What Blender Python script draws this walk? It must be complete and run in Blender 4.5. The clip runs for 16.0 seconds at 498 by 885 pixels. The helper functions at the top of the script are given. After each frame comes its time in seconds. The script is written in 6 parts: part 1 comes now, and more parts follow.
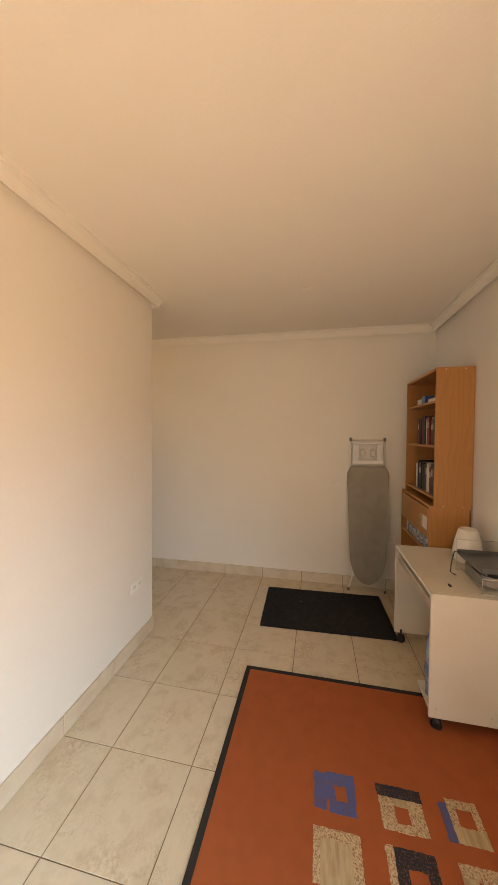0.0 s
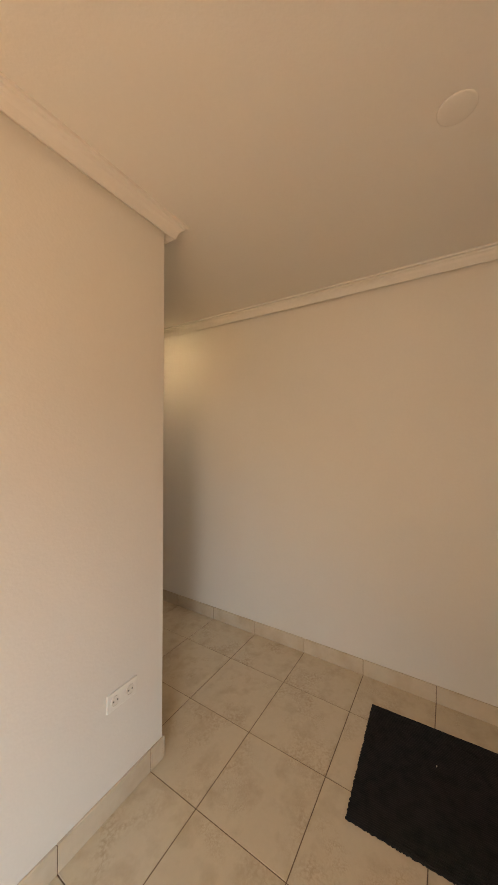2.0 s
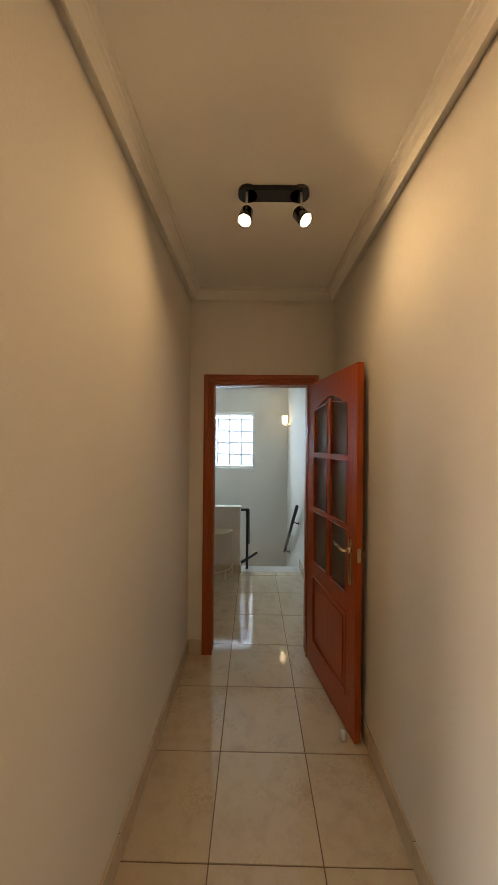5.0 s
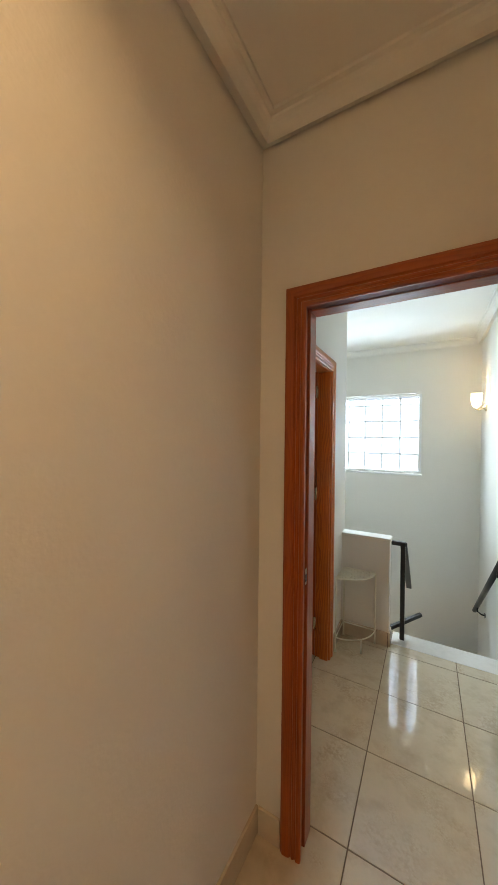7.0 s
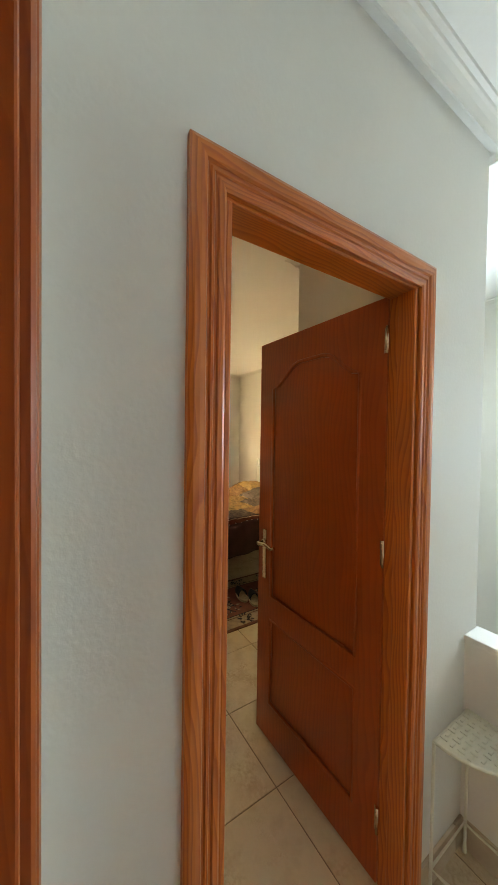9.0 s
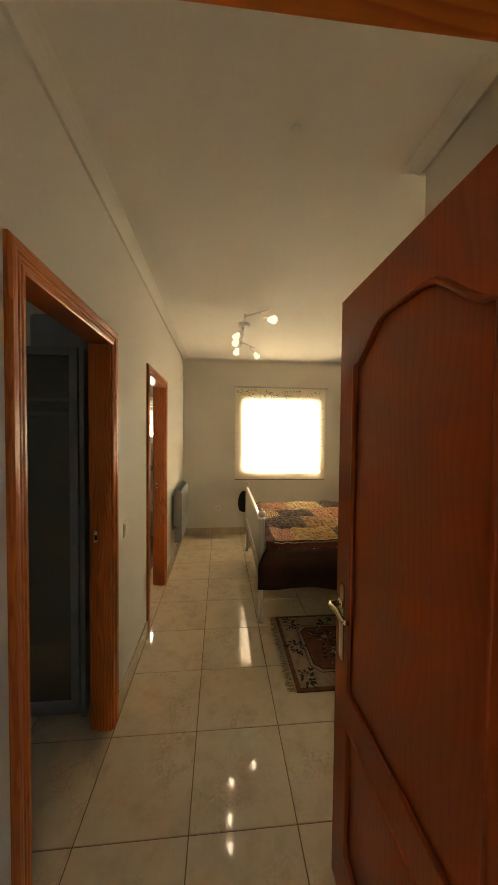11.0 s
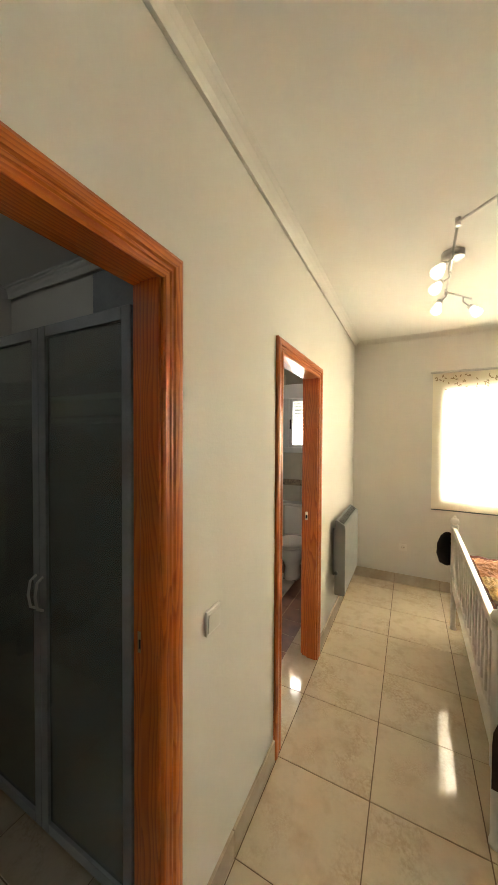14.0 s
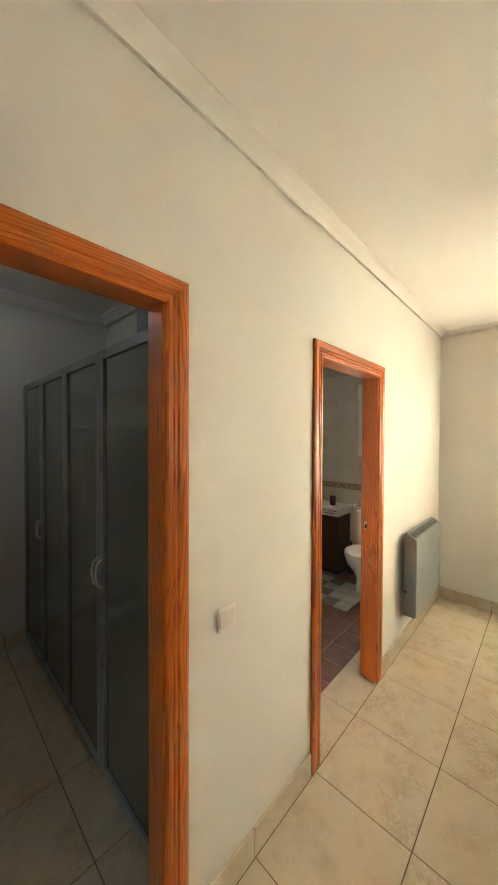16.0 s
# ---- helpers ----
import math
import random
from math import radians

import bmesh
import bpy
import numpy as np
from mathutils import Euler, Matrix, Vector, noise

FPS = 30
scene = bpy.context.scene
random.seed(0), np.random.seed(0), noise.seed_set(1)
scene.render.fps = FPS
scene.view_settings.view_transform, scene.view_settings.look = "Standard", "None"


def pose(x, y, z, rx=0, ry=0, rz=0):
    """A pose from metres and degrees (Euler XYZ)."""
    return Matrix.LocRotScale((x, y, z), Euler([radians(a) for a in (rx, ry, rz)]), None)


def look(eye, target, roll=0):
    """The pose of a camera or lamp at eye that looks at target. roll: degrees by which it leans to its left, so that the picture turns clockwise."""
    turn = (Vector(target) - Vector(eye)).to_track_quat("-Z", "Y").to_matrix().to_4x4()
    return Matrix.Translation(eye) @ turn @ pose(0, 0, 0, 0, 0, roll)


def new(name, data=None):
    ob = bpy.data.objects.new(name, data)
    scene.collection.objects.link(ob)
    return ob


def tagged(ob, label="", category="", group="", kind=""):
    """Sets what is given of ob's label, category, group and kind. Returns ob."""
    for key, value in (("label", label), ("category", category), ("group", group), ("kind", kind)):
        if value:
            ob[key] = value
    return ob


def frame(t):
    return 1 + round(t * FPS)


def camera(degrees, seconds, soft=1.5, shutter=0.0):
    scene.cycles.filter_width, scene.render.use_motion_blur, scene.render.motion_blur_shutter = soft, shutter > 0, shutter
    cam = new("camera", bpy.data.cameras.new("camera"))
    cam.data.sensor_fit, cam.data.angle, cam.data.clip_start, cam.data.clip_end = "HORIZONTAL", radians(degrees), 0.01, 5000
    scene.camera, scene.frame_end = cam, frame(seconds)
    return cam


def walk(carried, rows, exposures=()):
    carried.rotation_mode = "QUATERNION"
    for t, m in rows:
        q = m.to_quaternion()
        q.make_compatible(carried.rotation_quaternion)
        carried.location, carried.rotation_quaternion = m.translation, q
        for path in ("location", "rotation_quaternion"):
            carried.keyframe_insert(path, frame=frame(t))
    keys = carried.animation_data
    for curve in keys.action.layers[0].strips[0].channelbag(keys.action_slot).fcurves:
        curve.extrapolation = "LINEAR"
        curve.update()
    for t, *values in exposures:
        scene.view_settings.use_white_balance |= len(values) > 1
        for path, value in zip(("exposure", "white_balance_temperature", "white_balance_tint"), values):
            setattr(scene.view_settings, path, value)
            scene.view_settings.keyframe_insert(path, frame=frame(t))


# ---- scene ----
cam = camera(76.3, 16.0)
PATH = [
    (0, (-2.393, -1.35, 1.598), (-0.436, -0.938, 1.544), 0.4),
    (0.5, (-2.168, -1.339, 1.609), (-0.256, -0.754, 1.561), 0.3),
    (1, (-1.839, -1.299, 1.588), (0.016, -0.551, 1.571), 0.2),
    (1.5, (-1.551, -1.272, 1.584), (0.231, -0.365, 1.583), 0.2),
    (2, (-1.176, -1.274, 1.587), (0.515, -0.207, 1.584), 0.3),
    (2.5, (-0.854, -1.216, 1.589), (0.744, -0.013, 1.587), 0.4),
    (3, (-0.524, -1.11, 1.612), (0.823, 0.368, 1.59), 0.5),
    (3.2, (-0.383, -1.058, 1.613), (0.825, 0.536, 1.592), 0.5),
    (5.3, (0.49, -0.073, 1.565), (0.299, 1.918, 1.568), 0.6),
    (5.5, (0.503, 0.046, 1.565), (0.212, 2.025, 1.565), 0.6),
    (6, (0.515, 0.361, 1.539), (-0.012, 2.29, 1.53), 0.5),
    (6.5, (0.566, 0.709, 1.55), (-0.197, 2.557, 1.542), 0.6),
    (7, (0.535, 1.016, 1.52), (-0.447, 2.758, 1.505), 0.6),
    (7.5, (0.512, 1.349, 1.531), (-0.675, 2.959, 1.512), 0.5),
    (8, (0.539, 1.652, 1.519), (-0.833, 3.106, 1.479), 0.6),
    (8.2, (0.563, 1.788, 1.524), (-0.882, 3.171, 1.482), 0.7),
    (10.3, (0.331, 2.657, 1.569), (-1.599, 3.177, 1.518), 0.6),
    (10.5, (0.314, 2.701, 1.584), (-1.64, 3.125, 1.527), 0.6),
    (11, (0.197, 2.765, 1.561), (-1.794, 2.946, 1.498), 0.6),
    (11.5, (0.019, 2.784, 1.569), (-1.979, 2.723, 1.501), 0.6),
    (12, (-0.122, 2.804, 1.562), (-2.099, 2.512, 1.484), 0.5),
    (12.5, (-0.319, 2.866, 1.577), (-2.258, 2.381, 1.504), 0.4),
    (13, (-0.478, 2.879, 1.581), (-2.375, 2.247, 1.517), 0.4),
    (13.5, (-0.67, 2.818, 1.591), (-2.513, 2.044, 1.54), 0.3),
    (14, (-0.839, 2.789, 1.591), (-2.622, 1.883, 1.55), 0.3),
    (14.5, (-0.96, 2.864, 1.595), (-2.671, 1.829, 1.557), 0.2),
    (15, (-0.983, 2.904, 1.608), (-2.614, 1.747, 1.57), 0.2),
    (15.5, (-0.983, 2.955, 1.616), (-2.526, 1.684, 1.578), 0.1),
    (16, (-0.972, 3.02, 1.609), (-2.423, 1.644, 1.576), 0.2),
]
EXPOSURES = [
    (0.0, 0.4, 8500, 15), (2.4, 0.3, 8500, 15), (3.2, 0.12, 9300, 15), (5.3, 0.88, 9300, 16), (6.5, 1.2, 9300, 16), (8.2, 2.0, 9500, 15),
    (10.3, 1.26, 9600, 13), (11.5, 1.22, 8700, 13), (13.0, 1.74, 7800, 10), (14.5, 2.4, 7100, 8), (16.0, 2.55, 7000, 8),
]
walk(cam, [(t, look(eye, target, roll)) for t, eye, target, roll in PATH], EXPOSURES)

# ---- world, sun and window light ----
world = bpy.data.worlds.new("world")
scene.world = world
world.use_nodes = True
wn = world.node_tree.nodes
sky = wn.new("ShaderNodeTexSky")
sky.sky_type, sky.sun_disc = "NISHITA", False
sky.sun_elevation, sky.sun_rotation = radians(42), radians(-132)
world.node_tree.links.new(sky.outputs[0], wn["Background"].inputs[0])
wn["Background"].inputs[1].default_value = 0.12


def lamp(name, kind, m, energy, color=(1, 1, 1), size=0.1, size_y=None, angle=None, blend=0.5, spread=180):
    data = bpy.data.lights.new(name, kind)
    data.energy, data.color = energy, color
    if kind == "AREA":
        data.shape, data.size, data.size_y, data.spread = "RECTANGLE", size, size_y or size, radians(spread)
    elif kind == "SUN":
        data.angle = radians(angle or 0.5)
    else:
        data.shadow_soft_size = size
        if kind == "SPOT":
            data.spot_size, data.spot_blend = radians(angle), blend
    ob = new(name, data)
    ob.matrix_world = m
    return ob


SUN_FROM = Vector((-0.55, -0.50, 0.67))
lamp("sun", "SUN", look(SUN_FROM * 20, (0, 0, 0)), 4.0, (1.0, 0.93, 0.82), angle=0.5)
# daylight in the openings of the windows
# the balcony opening takes cool light from the sky above and warm light thrown up by the terracotta outside
lamp("office_skylight", "AREA", look((-3.65, -2.56, 1.45), (-1.2, -0.06, -0.75)), 26, (0.36, 0.66, 1.0), 1.05, 1.2, spread=76)
lamp("office_ground_light", "AREA", look((-3.65, -2.56, 0.8), (-1.3, -0.3, 2.9)), 33, (1.0, 0.73, 0.52), 1.05, 1.5, spread=120)
# fill lamp in an unseen, added west opening, to lighten the desk's side
lamp("office_west_fill", "AREA", look((-4.36, -1.2, 1.5), (0, -1.6, 1.0)), 7, (0.84, 0.93, 1.0), 1.0, 1.1)
lamp("stair_daylight", "AREA", look((-0.035, 5.62, 1.62), (-0.035, 4, 0.9)), 44, (0.42, 0.68, 1.0), 0.98, 0.94)
lamp("bedroom_daylight", "AREA", look((-4.9, 3.695, 1.51), (0, 3.695, 1.3)), 39, (0.99, 0.98, 0.96), 1.12, 1.04)
lamp("bath_daylight", "AREA", look((-4.86, 1.62, 1.66), (0, 1.62, 1.2)), 9, (0.95, 0.98, 1.0), 0.4, 0.4)


# ---- materials ----
def mat(name, base, rough=0.6, metal=0.0, var=0.06, scale=8.0, fine=120.0, bump=0.0, stretch=(1, 1, 1), tint=None, coat=0.0,
        rvar=0.05, spread=0.0, dist=0.002, bscale=None, sparse=0.0, spec=0.5):
    """A surface with two scales of colour change, grain in the gloss and a fine relief. tint: the second colour."""
    m = bpy.data.materials.new(name)
    m.use_nodes = True
    n, l = m.node_tree.nodes, m.node_tree.links
    p = n["Principled BSDF"]
    p.inputs["Metallic"].default_value = metal
    p.inputs["Specular IOR Level"].default_value = spec
    if coat:
        p.inputs["Coat Weight"].default_value = coat
        p.inputs["Coat Roughness"].default_value = 0.06
    tc, mp = n.new("ShaderNodeTexCoord"), n.new("ShaderNodeMapping")
    mp.inputs["Scale"].default_value = stretch
    l.new(tc.outputs["Object"], mp.inputs[0])
    co = mp.outputs[0]
    if spread:
        info, mul, add = n.new("ShaderNodeObjectInfo"), n.new("ShaderNodeMath"), n.new("ShaderNodeVectorMath")
        mul.operation, mul.inputs[1].default_value = "MULTIPLY", 37.0
        l.new(info.outputs["Random"], mul.inputs[0])
        l.new(co, add.inputs[0]), l.new(mul.outputs[0], add.inputs[1])
        co = add.outputs[0]
    a, b = n.new("ShaderNodeTexNoise"), n.new("ShaderNodeTexNoise")
    a.inputs["Scale"].default_value, b.inputs["Scale"].default_value = scale, fine
    a.inputs["Detail"].default_value = b.inputs["Detail"].default_value = 6
    l.new(co, a.inputs["Vector"]), l.new(co, b.inputs["Vector"])
    mix = n.new("ShaderNodeMix")
    mix.data_type = "RGBA"
    other = tint or tuple(c * (1 - 3 * var) for c in base)
    mix.inputs[6].default_value, mix.inputs[7].default_value = (*base, 1), (*other, 1)
    ramp = n.new("ShaderNodeMapRange")
    ramp.inputs[1].default_value, ramp.inputs[2].default_value = 0.42 + sparse, 0.72 + sparse
    l.new(a.outputs[0], ramp.inputs[0]), l.new(ramp.outputs[0], mix.inputs[0])
    mix2 = n.new("ShaderNodeMix")
    mix2.data_type, mix2.blend_type = "RGBA", "MULTIPLY"
    mix2.inputs[0].default_value = 1.0
    r2 = n.new("ShaderNodeMapRange")
    r2.inputs[3].default_value, r2.inputs[4].default_value = 1 - var * 2, 1 + var
    l.new(b.outputs[0], r2.inputs[0])
    l.new(mix.outputs[2], mix2.inputs[6]), l.new(r2.outputs[0], mix2.inputs[7])
    l.new(mix2.outputs[2], p.inputs["Base Color"])
    r3 = n.new("ShaderNodeMapRange")
    r3.inputs[3].default_value, r3.inputs[4].default_value = max(0.02, rough - rvar), rough + rvar
    l.new(a.outputs[0], r3.inputs[0]), l.new(r3.outputs[0], p.inputs["Roughness"])
    if bump:
        bu = n.new("ShaderNodeBump")
        bu.inputs["Strength"].default_value, bu.inputs["Distance"].default_value = bump, dist
        src = b
        if bscale:
            src = n.new("ShaderNodeTexNoise")
            src.inputs["Scale"].default_value, src.inputs["Detail"].default_value = bscale, 2
            l.new(co, src.inputs["Vector"])
        l.new(src.outputs[0], bu.inputs["Height"]), l.new(bu.outputs[0], p.inputs["Normal"])
    return m


def wood(name, dark, light, axis="z", rough=0.32, rings=105.0, contrast=0.68, warp=0.046):
    """Stained pine: growth rings cut lengthwise, wandering into flames, with fine fibres along one axis."""
    dark = tuple(contrast * d + (1 - contrast) * c for d, c in zip(dark, light))
    m = bpy.data.materials.new(name)
    m.use_nodes = True
    n, l = m.node_tree.nodes, m.node_tree.links
    p = n["Principled BSDF"]
    p.inputs["Coat Weight"].default_value, p.inputs["Coat Roughness"].default_value = 0.15, 0.2
    k = "xyz".index(axis)

    def math_node(op, a, b=None, c=None):
        q = n.new("ShaderNodeMath")
        q.operation = op
        for i, v in enumerate((a, b, c)):
            if v is None:
                continue
            if isinstance(v, (int, float)):
                q.inputs[i].default_value = v
            else:
                l.new(v, q.inputs[i])
        return q.outputs[0]

    def noise_node(across, along, detail):
        mp, t = n.new("ShaderNodeMapping"), n.new("ShaderNodeTexNoise")
        sc = [across] * 3
        sc[k] = along
        mp.inputs["Scale"].default_value = sc
        l.new(shifted, mp.inputs[0]), l.new(mp.outputs[0], t.inputs["Vector"])
        t.inputs["Scale"].default_value, t.inputs["Detail"].default_value = 1.0, detail
        return t.outputs[0]

    tc, info, add = n.new("ShaderNodeTexCoord"), n.new("ShaderNodeObjectInfo"), n.new("ShaderNodeVectorMath")
    l.new(tc.outputs["Object"], add.inputs[0]), l.new(math_node("MULTIPLY", info.outputs["Random"], 19.0), add.inputs[1])
    shifted = add.outputs[0]
    dot = n.new("ShaderNodeVectorMath")
    dot.operation = "DOT_PRODUCT"
    lean = [0.66, 0.66, 0.66]
    lean[k] = 0.012
    dot.inputs[1].default_value = lean
    l.new(shifted, dot.inputs[0])
    bend = math_node("MULTIPLY_ADD", noise_node(8.0, 1.7, 2), warp * 2.0, dot.outputs["Value"])
    bend = math_node("MULTIPLY_ADD", noise_node(40.0, 7.0, 2), 0.004, bend)
    ring = math_node("FRACT", math_node("MULTIPLY", bend, rings))
    fibre = noise_node(420.0, 9.0, 3)
    broad = noise_node(6.0, 0.7, 2)
    grain = math_node("MULTIPLY_ADD", fibre, 0.28, math_node("MULTIPLY_ADD", broad, 0.5, -0.39))
    cr = n.new("ShaderNodeValToRGB")
    e = cr.color_ramp.elements
    e[0].position, e[1].position = 0.0, 1.0
    e[0].color = e[1].color = (*light, 1)
    for pos, f in ((0.45, 0.25), (0.80, 1.0), (0.90, 0.9)):
        q = e.new(pos)
        q.color = (*tuple(c + (d - c) * f for c, d in zip(light, dark)), 1)
    l.new(ring, cr.inputs[0])
    mix = n.new("ShaderNodeMix")
    mix.data_type, mix.clamp_factor = "RGBA", True
    mix.inputs[7].default_value = (*dark, 1)
    l.new(math_node("MULTIPLY_ADD", grain, 1.4, 0.22), mix.inputs[0]), l.new(cr.outputs[0], mix.inputs[6])
    l.new(mix.outputs[2], p.inputs["Base Color"])
    r = n.new("ShaderNodeMapRange")
    r.inputs[3].default_value, r.inputs[4].default_value = rough - 0.06, rough + 0.1
    l.new(fibre, r.inputs[0]), l.new(r.outputs[0], p.inputs["Roughness"])
    bu = n.new("ShaderNodeBump")
    bu.inputs["Strength"].default_value, bu.inputs["Distance"].default_value = 0.2, 0.0006
    l.new(math_node("ADD", ring, fibre), bu.inputs["Height"]), l.new(bu.outputs[0], p.inputs["Normal"])
    return m


def veined(m, scale, color, seed=0.0, low=0.52, high=0.66, width=0.035):
    """Adds thin crack-like veins with pitted banks to a surface, broken off by a wide mask."""
    n, l = m.node_tree.nodes, m.node_tree.links
    p = n["Principled BSDF"]
    old = p.inputs["Base Color"].links[0].from_socket
    tc, info, mul, add = n.new("ShaderNodeTexCoord"), n.new("ShaderNodeObjectInfo"), n.new("ShaderNodeMath"), n.new("ShaderNodeVectorMath")
    mul.operation, mul.inputs[1].default_value = "MULTIPLY", 53.0 + seed
    l.new(info.outputs["Random"], mul.inputs[0])
    l.new(tc.outputs["Object"], add.inputs[0]), l.new(mul.outputs[0], add.inputs[1])
    wide, jig, cells, pits = n.new("ShaderNodeTexNoise"), n.new("ShaderNodeTexNoise"), n.new("ShaderNodeTexVoronoi"), n.new("ShaderNodeTexNoise")
    wide.inputs["Scale"].default_value, wide.inputs["Detail"].default_value = scale * 0.55, 3
    jig.inputs["Scale"].default_value, jig.inputs["Detail"].default_value = scale * 2.2, 5
    pits.inputs["Scale"].default_value, pits.inputs["Detail"].default_value = scale * 14, 3
    l.new(add.outputs[0], wide.inputs["Vector"]), l.new(add.outputs[0], jig.inputs["Vector"]), l.new(add.outputs[0], pits.inputs["Vector"])
    bent = n.new("ShaderNodeVectorMath")
    bent.operation = "MULTIPLY_ADD"
    bent.inputs[1].default_value = (0.9 / scale,) * 3
    l.new(jig.outputs["Color"], bent.inputs[0]), l.new(add.outputs[0], bent.inputs[2])
    cells.feature = "DISTANCE_TO_EDGE"
    cells.inputs["Scale"].default_value = scale
    l.new(bent.outputs[0], cells.inputs["Vector"])
    mask = n.new("ShaderNodeMapRange")
    mask.inputs[1].default_value, mask.inputs[2].default_value = low, high
    l.new(wide.outputs[0], mask.inputs[0])
    line, bank, speck = n.new("ShaderNodeMapRange"), n.new("ShaderNodeMapRange"), n.new("ShaderNodeMapRange")
    line.inputs[1].default_value, line.inputs[2].default_value, line.inputs[4].default_value = width, 0.0, 0.55
    bank.inputs[1].default_value, bank.inputs[2].default_value, bank.inputs[4].default_value = width * 9, 0.0, 0.9
    speck.inputs[1].default_value, speck.inputs[2].default_value = 0.42, 0.64
    l.new(cells.outputs["Distance"], line.inputs[0]), l.new(cells.outputs["Distance"], bank.inputs[0]), l.new(pits.outputs[0], speck.inputs[0])
    near, most, both = n.new("ShaderNodeMath"), n.new("ShaderNodeMath"), n.new("ShaderNodeMath")
    near.operation, most.operation, both.operation = "MULTIPLY", "MAXIMUM", "MULTIPLY"
    l.new(bank.outputs[0], near.inputs[0]), l.new(speck.outputs[0], near.inputs[1])
    l.new(line.outputs[0], most.inputs[0]), l.new(near.outputs[0], most.inputs[1])
    l.new(mask.outputs[0], both.inputs[0]), l.new(most.outputs[0], both.inputs[1])
    mix = n.new("ShaderNodeMix")
    mix.data_type = "RGBA"
    mix.inputs[7].default_value = (*color, 1)
    l.new(both.outputs[0], mix.inputs[0]), l.new(old, mix.inputs[6]), l.new(mix.outputs[2], p.inputs["Base Color"])
    return m


def glassy(name, color, rough, alpha_mix=0.0, trans=1.0):
    m = bpy.data.materials.new(name)
    m.use_nodes = True
    p = m.node_tree.nodes["Principled BSDF"]
    p.inputs["Base Color"].default_value = (*color, 1)
    p.inputs["Roughness"].default_value = rough
    p.inputs["Transmission Weight"].default_value = trans
    p.inputs["IOR"].default_value = 1.45
    return m


def cloth(name, base, tint, through_light=0.5, scale=20.0):
    """Thin woven stuff that lets light through."""
    m = bpy.data.materials.new(name)
    m.use_nodes = True
    n, l = m.node_tree.nodes, m.node_tree.links
    out = n["Material Output"]
    p = n["Principled BSDF"]
    p.inputs["Roughness"].default_value = 0.9
    tr, mx = n.new("ShaderNodeBsdfTranslucent"), n.new("ShaderNodeMixShader")
    tc, a, w = n.new("ShaderNodeTexCoord"), n.new("ShaderNodeTexNoise"), n.new("ShaderNodeTexNoise")
    a.inputs["Scale"].default_value, w.inputs["Scale"].default_value = scale, 400
    l.new(tc.outputs["Object"], a.inputs["Vector"]), l.new(tc.outputs["Object"], w.inputs["Vector"])
    c = n.new("ShaderNodeMix")
    c.data_type = "RGBA"
    c.inputs[6].default_value, c.inputs[7].default_value = (*base, 1), (*tint, 1)
    l.new(a.outputs[0], c.inputs[0])
    l.new(c.outputs[2], p.inputs["Base Color"]), l.new(c.outputs[2], tr.inputs[0])
    bu = n.new("ShaderNodeBump")
    bu.inputs["Strength"].default_value, bu.inputs["Distance"].default_value = 0.3, 0.001
    l.new(w.outputs[0], bu.inputs["Height"]), l.new(bu.outputs[0], p.inputs["Normal"])
    mx.inputs[0].default_value = through_light
    l.new(p.outputs[0], mx.inputs[1]), l.new(tr.outputs[0], mx.inputs[2]), l.new(mx.outputs[0], out.inputs[0])
    return m


def emits(name, color, strength):
    m = bpy.data.materials.new(name)
    m.use_nodes = True
    p = m.node_tree.nodes["Principled BSDF"]
    p.inputs["Base Color"].default_value = (*color, 1)
    p.inputs["Emission Color"].default_value = (*color, 1)
    p.inputs["Emission Strength"].default_value = strength
    return m


PAINT = mat("wall_paint", (0.74, 0.71, 0.65), 0.75, var=0.014, scale=1.2, fine=60, bump=0.3, bscale=95, dist=0.002)
CEIL = mat("ceiling_paint", (0.78, 0.755, 0.70), 0.8, var=0.012, scale=1.0, fine=60, bump=0.26, bscale=100, dist=0.002)
PLASTER = mat("plaster_moulding", (0.74, 0.715, 0.66), 0.6, var=0.015, scale=3, fine=80, bump=0.1)
WHITE = mat("white_paint", (0.80, 0.80, 0.78), 0.4, var=0.02, scale=4)
GROUT = mat("floor_grout", (0.20, 0.135, 0.085), 0.9, var=0.08, scale=20, bump=0.3)
TILE = mat("cream_tile", (0.62, 0.515, 0.375), 0.06, var=0.035, scale=11, fine=34, tint=(0.50, 0.395, 0.27), spread=1, rvar=0.02, sparse=0.08, spec=0.8)
veined(TILE, 5, (0.46, 0.35, 0.235), 0.0, 0.50, 0.62, 0.03)
veined(TILE, 11, (0.50, 0.39, 0.27), 11.0, 0.54, 0.68, 0.04)
SKIRT = mat("skirting_tile", (0.63, 0.535, 0.41), 0.2, var=0.04, scale=6, fine=30, tint=(0.54, 0.43, 0.31), spread=1)
MARBLE = mat("step_marble", (0.74, 0.71, 0.66), 0.12, var=0.05, scale=4, fine=30, tint=(0.6, 0.57, 0.52))
WOOD_Z = wood("pine_upright", (0.34, 0.046, 0.006), (0.66, 0.178, 0.027), "z")
WOOD_X = wood("pine_across", (0.34, 0.046, 0.006), (0.66, 0.178, 0.027), "x")
REDWOOD_Z = wood("red_pine_upright", (0.26, 0.042, 0.007), (0.38, 0.078, 0.012), "z")
REDWOOD_X = wood("red_pine_across", (0.26, 0.042, 0.007), (0.38, 0.078, 0.012), "x")
WOOD_Y = wood("pine_along", (0.34, 0.046, 0.006), (0.66, 0.178, 0.027), "y")
LEAF = wood("red_stained_leaf", (0.29, 0.042, 0.006), (0.46, 0.082, 0.012), "z", 0.36, 70, 0.5)
BRASS = mat("nickel_handle", (0.80, 0.69, 0.50), 0.2, 1.0, var=0.03)
